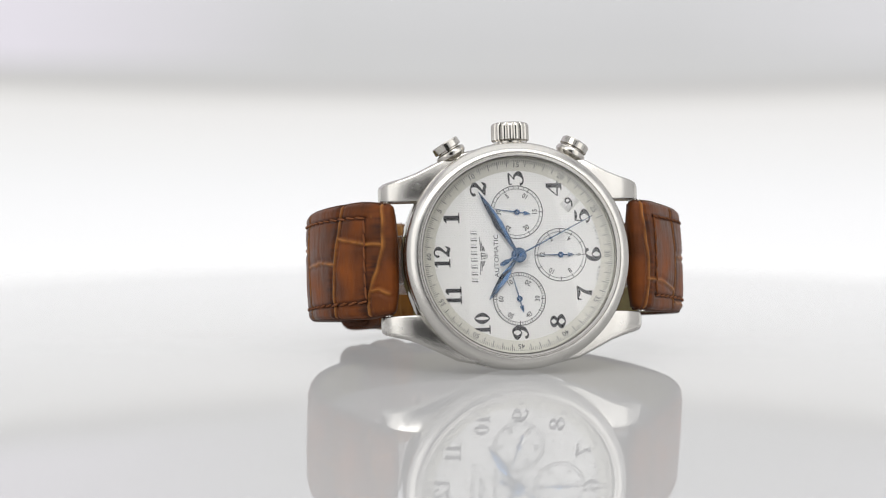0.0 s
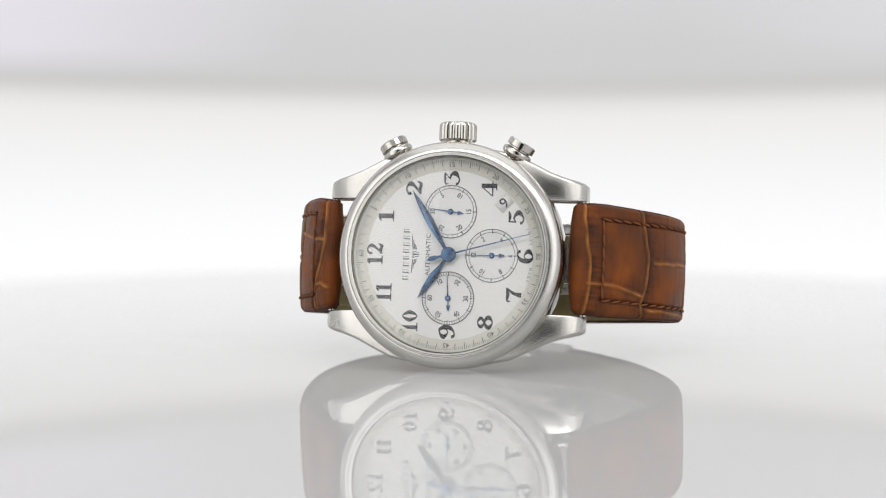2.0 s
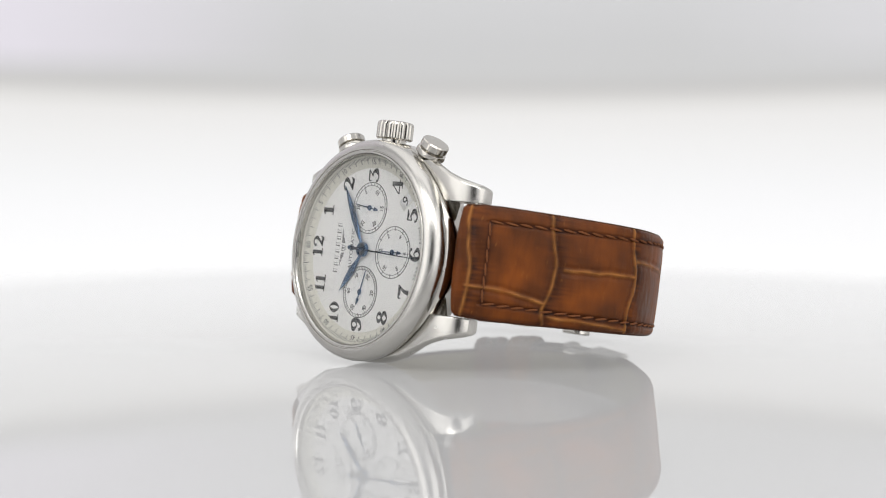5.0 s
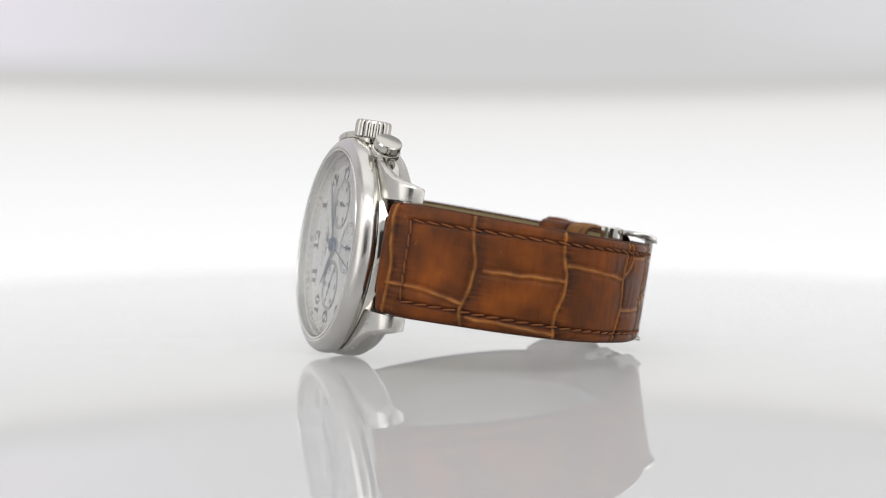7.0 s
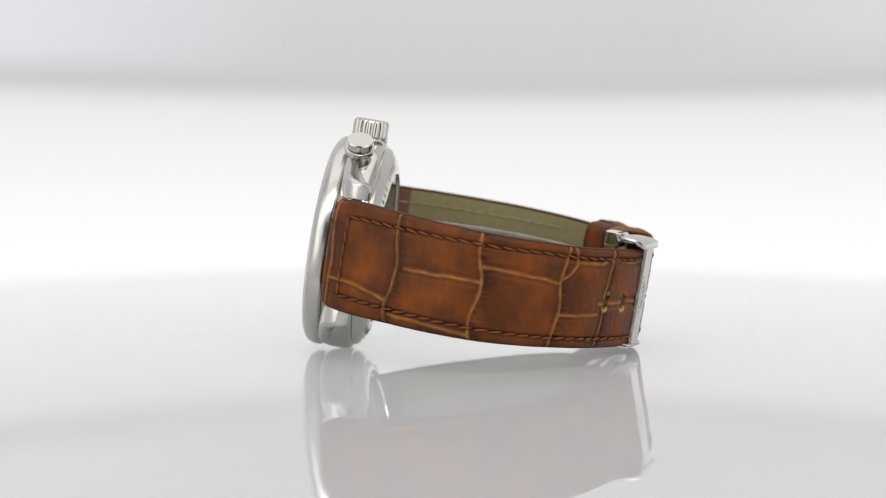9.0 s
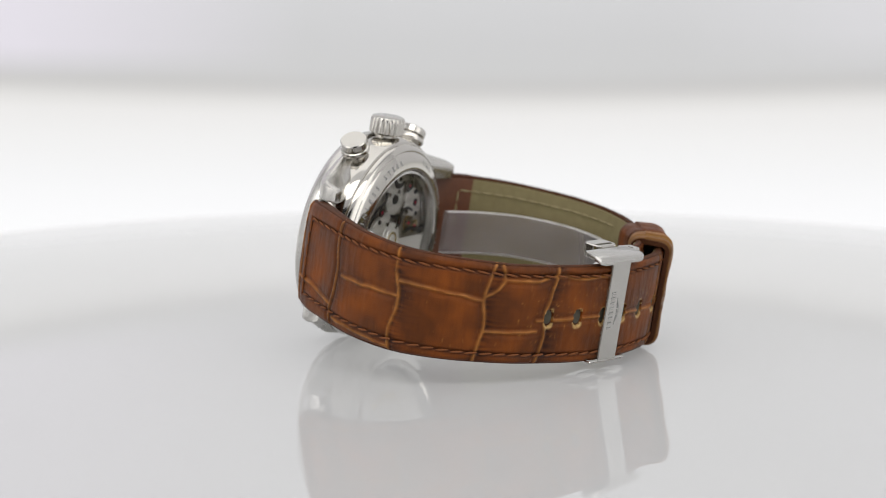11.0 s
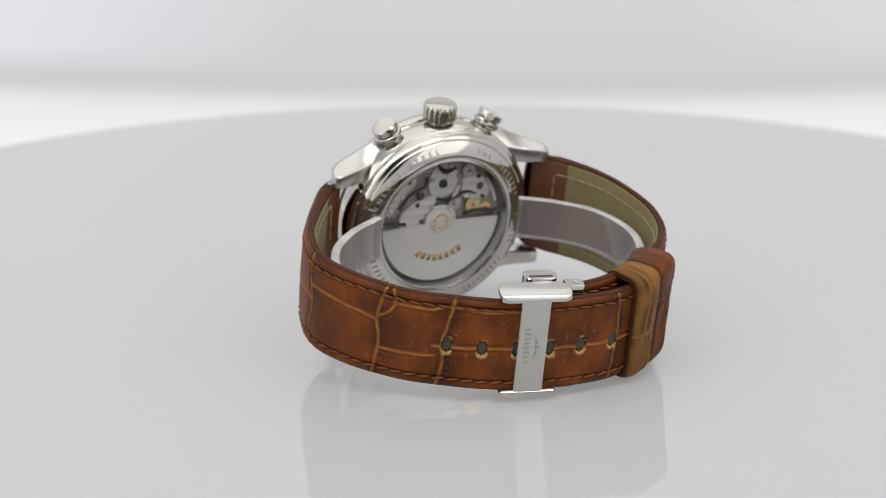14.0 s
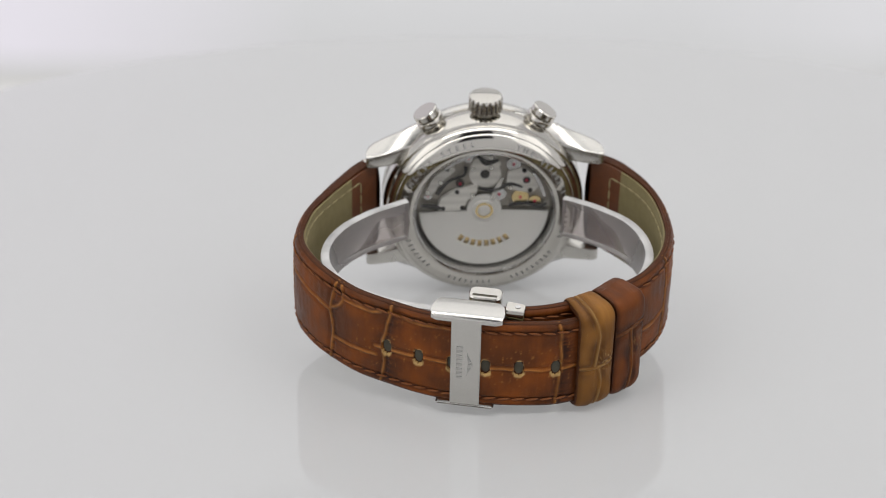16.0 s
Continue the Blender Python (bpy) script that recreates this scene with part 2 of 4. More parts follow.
def leather(name, mid, light, dark, tan, gloss=(0.32, 0.55)):
    """Alligator-grain leather: wear at two scales, dyed dark along the creases with pale hide inside them, darker along
    the stitch rows.
    """
    m = material(name, mid, 0.45, 0.0, Specular_IOR_Level=0.16)
    uv = node(m, "ShaderNodeUVMap").outputs[0]
    stretch = node(m, "ShaderNodeMapping")
    stretch.inputs["Scale"].default_value = (1.0, 0.28, 1.0)
    link(m, uv, stretch.inputs["Vector"])
    streak = noise_of(m, 900, 4, vector=stretch.outputs[0])
    broad = noise_of(m, 120, 2, vector=uv)
    fine = noise_of(m, 4200, 3, vector=uv)
    c = blend(m, remap(m, broad, 0.42, 0.75, 0, 1), mid, light)
    c = blend(m, remap(m, streak, 0.45, 0.75, 0, 0.25), c, dark)
    edge = node(m, "ShaderNodeAttribute")
    edge.attribute_name = "dye_dark"
    c = blend(m, edge.outputs["Fac"], c, dark)
    scuff = noise_of(m, 1500, 6, vector=stretch.outputs[0])
    c = blend(m, remap(m, scuff, 0.66, 0.8, 0, 0.4), c, tan)
    worn = node(m, "ShaderNodeAttribute")
    worn.attribute_name = "crease"
    c = blend(m, worn.outputs["Fac"], c, tan)
    raw = node(m, "ShaderNodeAttribute")
    raw.attribute_name = "raw_hide"
    c = blend(m, raw.outputs["Fac"], c, (0.43, 0.28, 0.11))
    link(m, c, bsdf(m).inputs["Base Color"])
    link(m, remap(m, broad, 0.3, 0.7, *gloss), bsdf(m).inputs["Roughness"])
    b = relief(m, fine, 0.4, 0.0002)
    b2 = node(m, "ShaderNodeBump", Strength=0.22, Distance=0.0004)
    link(m, streak, b2.inputs["Height"])
    link(m, b2.outputs[0], b.inputs["Normal"])
    return m


BROWN = leather("cognac_alligator_leather", (0.09, 0.0248, 0.0042), (0.215, 0.055, 0.0064), (0.026, 0.0075, 0.003), (0.36, 0.145, 0.032))
TANNED = leather("pale_tan_leather", (0.17, 0.07, 0.013), (0.25, 0.11, 0.022), (0.07, 0.027, 0.006), (0.45, 0.29, 0.11))
EDGE = uneven(material("dark_edge_dye", (0.05, 0.016, 0.005), 0.6, 0.0, Specular_IOR_Level=0.15), 900, 0.5, 0.7)
PALE_THREAD = uneven(material("beige_thread", (0.24, 0.2, 0.1), 0.85), 2500, 0.8, 0.9)
THREAD = uneven(material("orange_brown_thread", (0.15, 0.043, 0.006), 0.8), 2500, 0.7, 0.9)


def lining_material():
    m = material("beige_lining_leather", (0.4, 0.34, 0.2), 0.8)
    n = noise_of(m, 700, 4)
    link(m, blend(m, n, (0.145, 0.118, 0.05), (0.205, 0.17, 0.078)), bsdf(m).inputs["Base Color"])
    relief(m, noise_of(m, 3000, 3), 0.3, 0.0002)
    return m


LINING = lining_material()
TURNED = material("turned_brown_leather", (0.11, 0.034, 0.007), 0.5)
link(TURNED, blend(TURNED, noise_of(TURNED, 500, 4), (0.06, 0.0165, 0.0045), (0.125, 0.037, 0.008)), bsdf(TURNED).inputs["Base Color"])
relief(TURNED, noise_of(TURNED, 1800, 3), 0.3, 0.0002)
# flat dark colour stands in for the shade down the pin holes
RECESS_SHADE = uneven(material("recess_shade", (0.05, 0.045, 0.03), 0.8), 900, 0.7, 0.9)


# ---- case ----
def lug(sx, sy):
    """One horn of the case, lofted from the band to its tip."""
    stations = [(6.0, 10.1, 19.6, 15.5, -1.6, -4.6), (11.0, 10.1, 18.6, 14.6, -1.65, -4.9), (14.5, 10.1, 16.9, 13.9, -1.7, -5.5), (17.5, 10.1, 15.4, 13.3, -1.95, -6.4), (20.0, 10.15, 14.5, 13.0, -2.4, -7.4), (22.1, 10.2, 13.95, 12.9, -3.3, -8.0), (23.2, 10.25, 13.6, 12.8, -4.3, -8.1), (23.8, 10.3, 13.15, 12.6, -5.6, -7.8)]
    bm = bmesh.new()
    rings = []
    for y, a, b, under, top, low in stations:
        sec = rounded([(a, low), (under, low), (b, top - 1.2), (b - 0.4, top), (a, top)], 0.35, 2)
        rings.append([bm.verts.new((sx * u, sy * y, v)) for u, v in sec])
    for p, q in zip(rings, rings[1:]):
        for j in range(len(p)):
            bm.faces.new((p[j], p[(j + 1) % len(p)], q[(j + 1) % len(q)], q[j]))
    bm.faces.new(rings[0]), bm.faces.new(rings[-1])
    return mm(bm)


for sx in (1, -1):
    for sy in (1, -1):
        part("lug", lug(sx, sy), HORN, watch)


def bar_pin(y):
    bm = lathe([(0, -10.2), (0.75, -10.2), (0.75, 10.2), (0, 10.2)], 16, False)
    return mm(bm, Matrix.Translation((0, y, -4.9)) @ pose(0, 0, 0, 0, 90, 0))


part("spring_bar", bar_pin(22.9), STEEL, watch)
part("spring_bar", bar_pin(-23.5), STEEL, watch)


def fluted(r, depth, teeth, length, round_top=0.7):
    """A knob along +z with rounded flutes."""
    bm = bmesh.new()
    n = teeth * 8
    levels = [(0.0, 0.9, 1), (0.3, 1.0, 1), (length - round_top, 1.0, 1), (length - 0.3, 0.985, 0.8), (length, 0.93, 0)]
    rings = []
    for z, k, cut in levels:
        ring = []
        for i in range(n):
            a = 2 * math.pi * i / n
            c = max(0.0, 0.5 + 0.5 * math.cos(a * teeth))
            q = r * k - depth * cut * (1 - c ** 0.35)
            ring.append(bm.verts.new((q * math.cos(a), q * math.sin(a), z)))
        rings.append(ring)
    for p, q in zip(rings, rings[1:]):
        for j in range(n):
            bm.faces.new((p[j], p[(j + 1) % n], q[(j + 1) % n], q[j]))
    crest = [bm.verts.new((r * 0.84 * math.cos(2 * math.pi * i / n), r * 0.84 * math.sin(2 * math.pi * i / n), length + 0.14)) for i in range(n)]
    for j in range(n):
        bm.faces.new((rings[-1][j], rings[-1][(j + 1) % n], crest[(j + 1) % n], crest[j]))
    bm.faces.new(crest), bm.faces.new(rings[0])
    return bm


CROWN_Z = -3.7
PUSHER_Z = -3.4
crown = part("crown", mm(fluted(3.42, 0.3, 17, 3.3), Matrix.Translation((20.75, 0, CROWN_Z)) @ pose(0, 0, 0, 0, 90, 0)), STEEL, watch, "fluted polished steel crown")
part("crown_tube", mm(lathe([(0, 0), (2.3, 0), (2.3, 1.6), (0, 1.6)], 32, False), Matrix.Translation((19.8, 0, CROWN_Z)) @ pose(0, 0, 0, 0, 90, 0)), STEEL, crown)


def pusher(angle):
    place = pose(0, 0, 0, 0, 0, angle) @ Matrix.Translation((18.75, 0, PUSHER_Z)) @ pose(0, 0, 0, 0, 90, 0)
    root = part("pusher", mm(lathe([(0, -1), (2.4, -1), (2.05, 0.8), (1.95, 1.7), (2.4, 2.15), (2.75, 2.5), (2.82, 2.95), (2.72, 3.35), (2.4, 3.55), (2.05, 3.6), (2.05, 3.95), (0, 3.95)], 48, False), place), STEEL, watch, "polished round chronograph pusher")
    part("cap", mm(lathe([(0, 3.8), (2.42, 3.8), (2.6, 3.92), (2.6, 5.0), (2.42, 5.22), (0, 5.28)], 48, False), place), STEEL, root)


pusher(30.5)
pusher(-30.5)
glass = part("crystal", mm(lathe([(17.3 * k / 12, 2.2 + 0.85 * (1 - (k / 12) ** 2)) for k in range(13)] + [(17.44, 2.05), (17.44, 1.4), (0, 1.4)], 128, False)), GLASS, watch, "clear domed sapphire crystal")


def clear_inner_faces(ob, outward, both=False):
    """Gloss on the outer face, and on the inner one too where it is uncoated; the rim stays clear."""
    ob.data.materials.append(INNER_GLASS)
    for p in ob.data.polygons:
        up = p.normal.z * outward
        p.material_index = 0 if up > 0.3 or both and up < -0.3 else 1
        if both and up < -0.3:
            p.flip()
    ob.visible_shadow = False


clear_inner_faces(glass, 1, True)


# ---- printing on the dial ----
def text_mesh(name, body, size, mat, bold=0.0, thick=0.02):
    data = bpy.data.curves.new(name, "FONT")
    data.body, data.size, data.align_x, data.align_y = body, size, "CENTER", "CENTER"
    data.extrude, data.offset, data.resolution_u = thick, bold, 3
    ob = bpy.data.objects.new(name, data)
    me = bpy.data.meshes.new_from_object(ob)
    bpy.data.objects.remove(ob)
    bpy.data.curves.remove(data)
    me.materials.clear()
    me.materials.append(mat)
    return me


def written(name, body, size, mat, place, parent, bold=0.0, label="", wide=1.0):
    me = text_mesh(name, body, size, mat, bold)
    me.transform(Matrix.Scale(MM, 4) @ place @ Matrix.Diagonal((wide, 1, 1, 1)))
    ob = new(name, me)
    ob.parent = parent
    if label:
        ob["label"] = label
    return ob


def curved_text(name, body, size, mat, r, angle, z, parent, step):
    """Letters along a circle, centred on angle (degrees, clockwise from +y)."""
    bm = bmesh.new()
    n = len(body)
    for i, ch in enumerate(body):
        if ch == " ":
            continue
        a = angle + (i - (n - 1) / 2) * step
        me = text_mesh("letter", ch, size, mat)
        place = pose(0, 0, 0, 0, 0, -a) @ Matrix.Translation((0, r, z))
        me.transform(place)
        bm.from_mesh(me)
        bpy.data.meshes.remove(me)
    return part(name, mm(bm), mat, parent, smooth=False)


def ribbon(bm, pts, widths, z0=0.0, z1=0.06, steps=7, closed=False):
    """A stroke of changing width along a smooth line."""
    n = len(pts)
    line = []
    spans = n if closed else n - 1
    for i in range(spans):
        if closed:
            p = [Vector(pts[(i + k) % n]) for k in (-1, 0, 1, 2)]
        else:
            p = [Vector(pts[max(0, min(n - 1, i + k))]) for k in (-1, 0, 1, 2)]
        for j in range(steps):
            t = j / steps
            q = 0.5 * (2 * p[1] + (p[2] - p[0]) * t + (2 * p[0] - 5 * p[1] + 4 * p[2] - p[3]) * t * t + (3 * p[1] - p[0] - 3 * p[2] + p[3]) * t ** 3)
            line.append((q, widths[i] + (widths[(i + 1) % n] - widths[i]) * (3 * t * t - 2 * t ** 3)))
    if not closed:
        line.append((Vector(pts[-1]), widths[-1]))
    k = len(line)
    rows = []
    for i in range(k):
        a = line[(i - 1) % k][0] if closed or i else line[0][0]
        b = line[(i + 1) % k][0] if closed or i < k - 1 else line[-1][0]
        d = (b - a).normalized()
        nrm = Vector((-d.y, d.x)) * line[i][1] / 2
        q = line[i][0]
        rows.append([bm.verts.new((q.x + s * nrm.x, q.y + s * nrm.y, z)) for s, z in ((1, z1), (-1, z1), (-1, z0), (1, z0))])
    for i in range(k if closed else k - 1):
        a, b = rows[i], rows[(i + 1) % k]
        for j in range(4):
            bm.faces.new((a[j], a[(j + 1) % 4], b[(j + 1) % 4], b[j]))
    if not closed:
        bm.faces.new(rows[0]), bm.faces.new(rows[-1])


def digit(bm, ch):
    """A fat-face serif figure in a box one high, returned with its width."""
    w = 0.86
    if ch == "1":
        ribbon(bm, [(0.3, 0.03), (0.3, 0.97)], [0.26, 0.26])
        ribbon(bm, [(0.02, 0.03), (0.6, 0.03)], [0.07, 0.07])
        ribbon(bm, [(0.02, 0.8), (0.14, 0.86), (0.28, 0.98)], [0.05, 0.1, 0.06])
        w = 0.62
    elif ch == "2":
        ribbon(bm, [(0.17, 0.68), (0.12, 0.8), (0.26, 0.95), (0.5, 0.96), (0.68, 0.72), (0.5, 0.42), (0.14, 0.1)], [0.16, 0.16, 0.09, 0.09, 0.27, 0.15, 0.06])
        ribbon(bm, [(0.1, 0.09), (0.4, 0.13), (0.66, 0.07), (0.82, 0.3)], [0.12, 0.2, 0.18, 0.05])
    elif ch == "3":
        ribbon(bm, [(0.14, 0.72), (0.14, 0.9), (0.4, 0.93), (0.74, 0.95)], [0.05, 0.08, 0.12, 0.1])
        ribbon(bm, [(0.74, 0.95), (0.4, 0.6)], [0.06, 0.06])
        ribbon(bm, [(0.38, 0.6), (0.62, 0.55), (0.7, 0.28), (0.42, 0.04), (0.16, 0.1), (0.12, 0.24)], [0.06, 0.14, 0.28, 0.09, 0.1, 0.17])
    elif ch == "4":
        ribbon(bm, [(0.6, 0.03), (0.6, 0.98)], [0.24, 0.24])
        ribbon(bm, [(0.56, 0.96), (0.04, 0.3)], [0.06, 0.06])
        ribbon(bm, [(0.03, 0.28), (0.9, 0.28)], [0.08, 0.08])
        ribbon(bm, [(0.36, 0.03), (0.86, 0.03)], [0.07, 0.07])
    elif ch == "5":
        ribbon(bm, [(0.2, 0.92), (0.5, 0.88), (0.76, 0.95)], [0.1, 0.17, 0.08])
        ribbon(bm, [(0.2, 0.94), (0.18, 0.5)], [0.07, 0.07])
        ribbon(bm, [(0.17, 0.5), (0.42, 0.62), (0.7, 0.34), (0.42, 0.04), (0.16, 0.1), (0.12, 0.24)], [0.06, 0.1, 0.28, 0.09, 0.1, 0.17])
    elif ch in "69":
        pts = [(0.7, 0.78), (0.66, 0.92), (0.46, 0.96), (0.22, 0.72), (0.17, 0.36), (0.26, 0.1), (0.45, 0.04), (0.7, 0.28), (0.46, 0.56), (0.27, 0.42)]
        if ch == "9":
            pts = [(0.86 - x, 1 - y) for x, y in pts]
        ribbon(bm, pts, [0.17, 0.15, 0.08, 0.22, 0.27, 0.18, 0.08, 0.25, 0.07, 0.06])
    elif ch == "7":
        ribbon(bm, [(0.06, 0.7), (0.12, 0.9), (0.45, 0.86), (0.8, 0.95)], [0.05, 0.12, 0.22, 0.09])
        ribbon(bm, [(0.8, 0.95), (0.5, 0.5), (0.4, 0.02)], [0.07, 0.17, 0.28])
    elif ch == "8":
        ribbon(bm, [(0.43, 0.96), (0.2, 0.76), (0.43, 0.53), (0.66, 0.76)], [0.07, 0.2, 0.12, 0.2], closed=True)
        ribbon(bm, [(0.43, 0.53), (0.15, 0.28), (0.43, 0.04), (0.71, 0.28)], [0.12, 0.24, 0.07, 0.24], closed=True)
    else:
        ribbon(bm, [(0.43, 0.96), (0.17, 0.5), (0.43, 0.04), (0.69, 0.5)], [0.06, 0.28, 0.06, 0.28], closed=True)
    return w


dial = [o for o in watch.children if o.name == "dial"][0]
for hour in range(1, 13):
    bm, x = bmesh.new(), 0.0
    for ch in str(hour):
        one = bmesh.new()
        w = digit(one, ch)
        one.transform(Matrix.Translation((x, 0, 0)))
        me = bpy.data.meshes.new("glyph")
        one.to_mesh(me)
        one.free()
        bm.from_mesh(me)
        bpy.data.meshes.remove(me)
        x += w + 0.04
    squeeze = 0.88 if hour > 9 else 1.12
    a = radians(hour * 30)
    r = 13.75
    bm.transform(Matrix.Translation((r * math.sin(a), r * math.cos(a), 0)) @ Matrix.Diagonal((2.9 * squeeze, 2.9, 1, 1)) @ Matrix.Translation((-x / 2 + 0.02, -0.5, 0)))
    part("numeral", mm(bm), INK, dial, "black applied serif numeral", smooth=False)

# cream minute track with fifth-second marks
track = part("minute_track", mm(lathe([(15.15, 0.02), (17.42, 0.95), (17.42, 0.004), (15.15, 0.004)], 128)), CREAM, dial, "cream sloped minute track")


def slope(r):
    return 0.02 + (r - 15.15) * 0.93 / 2.27


bm = bmesh.new()
for i in range(300):
    a = i * 1.2
    long_one = i % 5 == 0
    r0, r1, w = (15.9, 17.05, 0.12) if long_one else (16.45, 17.05, 0.075)
    if i % 25 == 0 or abs((i + 12) % 25 - 12) < 4 and not long_one:
        r0 = 16.75
    q = box(-w / 2, w / 2, r0, r1, 0.0, 0.035)
    for v in q.verts:
        v.co.z += slope(v.co.y)
    me = bpy.data.meshes.new("tick")
    q.transform(pose(0, 0, 0, 0, 0, -a))
    q.to_mesh(me)
    q.free()
    bm.from_mesh(me)
    bpy.data.meshes.remove(me)
tagged(part("track_marks", mm(bm), GREY_INK, track, smooth=False), kind="stuff")
for k in range(1, 13):
    a = k * 30
    p = pose(0, 0, 0, 0, 0, -a) @ Matrix.Translation((0, 16.15, slope(16.15) + 0.03)) @ pose(0, 0, 0, 22.3)
    written("seconds_figure", str(k * 5), 1.3, GREY_INK, p, track, 0.01)


# ---- the three counters ----
def counter(cx, cy, names, ticks, big, name):
    place = Matrix.Translation((cx, cy, 0.01))
    ring = part(name, mm(lathe([(0, 0.0), (4.5, 0.0), (4.62, 0.045), (4.74, 0.045), (4.8, 0.0), (4.8, -0.1), (0, -0.1)], 72, False), place), SILVER, dial, "sunk silvered counter with a printed scale")
    part("outer_ring", mm(lathe([(4.78, 0.0), (4.78, 0.08), (4.64, 0.08), (4.64, 0.0)], 72), place), GREY_INK, ring)
    part("inner_ring", mm(lathe([(4.2, 0.0), (4.2, 0.05), (4.12, 0.05), (4.12, 0.0)], 72), place), GREY_INK, ring)
    bm = bmesh.new()
    for i in range(ticks):
        long_one = i % big == 0
        q = box(-0.07 if long_one else -0.035, 0.07 if long_one else 0.035, 3.95 if long_one else 4.15, 4.66, 0, 0.055)
        q.transform(pose(0, 0, 0, 0, 0, -360.0 * i / ticks))
        me = bpy.data.meshes.new("tick")
        q.to_mesh(me)
        q.free()
        bm.from_mesh(me)
        bpy.data.meshes.remove(me)
    part("scale_marks", mm(bm, place), GREY_INK, ring, smooth=False)
    for i, word in enumerate(names):
        a = 360.0 * (i + 1) / len(names)
        turn = -a if a < 89 or a > 271 else 180 - a
        p = place @ pose(0, 0, 0, 0, 0, -a) @ Matrix.Translation((0, 3.3, 0.03)) @ pose(0, 0, 0, 0, 0, a + turn)
        written("counter_figure", word, 1.25, GREY_INK, p, ring, 0.02, wide=0.85)
    return ring


counter(7.75, 0, ["5", "10", "15", "20", "25", "30"], 30, 5, "minute_counter")
counter(0, -7.75, ["2", "4", "6", "8", "10", "12"], 12, 1, "hour_counter")
counter(-7.75, 0, ["10", "20", "30", "40", "50", "60"], 60, 5, "seconds_counter")


def small_hand(name, length=4.1):
    """A thin pointer along +y with a spear-shaped tail and an eye round its pin."""
    bm = bmesh.new()
    ribbon(bm, [(0, 0.4), (0, length)], [0.22, 0.09], 0, 0.1, 3)
    ribbon(bm, [(0, -0.4), (0, -1.2), (0, -1.35), (0, -1.9), (0, -2.5)], [0.18, 0.18, 0.75, 0.45, 0.03], 0, 0.1, 4)
    for prof in ([(0.12, 0), (0.52, 0), (0.52, 0.14), (0.12, 0.16)],):
        me = mesh_of("eye", lathe(prof, 28), None)
        bm.from_mesh(me)
        bpy.data.meshes.remove(me)
    ob = part(name, mm(bm), BLUE, watch, "slim blued counter hand", smooth=False)
    return ob


def hand_pose(x, y, z, clock):
    return pose(x * MM, y * MM, z * MM, 0, 0, -clock)


minute_counter_hand = small_hand("counter_hand")
minute_counter_hand.matrix_local = hand_pose(7.75, 0, 0.14, 8)
hour_counter_hand = small_hand("counter_hand")
hour_counter_hand.matrix_local = hand_pose(0, -7.75, 0.14, 0)
small_seconds = small_hand("small_seconds_hand")
small_seconds.matrix_local = hand_pose(-7.75, 0, 0.14, 74.5)


def leaf_hand(name, length, width, clock, z):
    bm = bmesh.new()
    st = [(-0.2, 0.5), (1.2, 0.55), (2.6, 0.75), (length * 0.5, width), (length * 0.8, width * 0.62), (length * 0.95, 0.28), (length, 0.06)]
    rows = []
    for y, w in st:
        rows.append([bm.verts.new(p) for p in ((-w / 2, y, 0), (-w / 2, y, 0.08), (0, y, 0.2), (w / 2, y, 0.08), (w / 2, y, 0))])
    for a, b in zip(rows, rows[1:]):
        for j in range(5):
            bm.faces.new((a[j], a[(j + 1) % 5], b[(j + 1) % 5], b[j]))
    bm.faces.new(rows[0]), bm.faces.new(rows[-1])
    ob = part(name, mm(bm), BLUE, watch, "blued steel leaf-shaped hand", smooth=False)
    ob.matrix_local = hand_pose(0, 0, z, clock)
    return ob


leaf_hand("hour_hand", 9.6, 1.55, 305, 0.35)
leaf_hand("minute_hand", 13.4, 1.5, 58.6, 0.6)
bm = bmesh.new()
ribbon(bm, [(0, 0), (0, 15.3)], [0.3, 0.12], 0, 0.1, 2)
ribbon(bm, [(0, 0), (0, -2.0), (0, -2.4), (0, -3.4), (0, -3.9)], [0.5, 0.5, 0.85, 0.8, 0.3], 0, 0.1, 3)
me = mesh_of("hub", lathe([(0, -0.5), (1.35, -0.5), (1.35, 0.1), (1.2, 0.25), (0.45, 0.27), (0.4, 0.45), (0, 0.5)], 40, False), None)
bm.from_mesh(me)
bpy.data.meshes.remove(me)
chrono_hand = part("chronograph_seconds_hand", mm(bm), BLUE, watch, "long thin blued chronograph seconds hand", smooth=False)
chrono_hand.matrix_local = hand_pose(0, 0, 0.95, 153.2)

# date opening
date = part("date_window", mm(box(-1.45, 1.45, -1.05, 1.05, 0.0, 0.03), Matrix.Translation((9.35, -9.75, 0)) @ pose(0, 0, 0, 0, 0, -45)), material("white_date_disc", (0.86, 0.86, 0.86), 0.5), dial, "white date opening with a black figure")
written("date_figure", "9", 2.75, INK, Matrix.Translation((9.35, -9.75, 0.05)) @ pose(0, 0, 0, 0, 0, -45), date, 0.01)
bm = bmesh.new()
for x0, x1, y0, y1 in ((-1.55, 1.55, 1.05, 1.15), (-1.55, 1.55, -1.15, -1.05), (-1.55, -1.45, -1.05, 1.05), (1.45, 1.55, -1.05, 1.05)):
    me = mesh_of("edge", box(x0, x1, y0, y1, 0, 0.05), None)
    bm.from_mesh(me)
    bpy.data.meshes.remove(me)
part("date_frame", mm(bm, Matrix.Translation((9.35, -9.75, 0)) @ pose(0, 0, 0, 0, 0, -45)), CREAM, date, smooth=False)


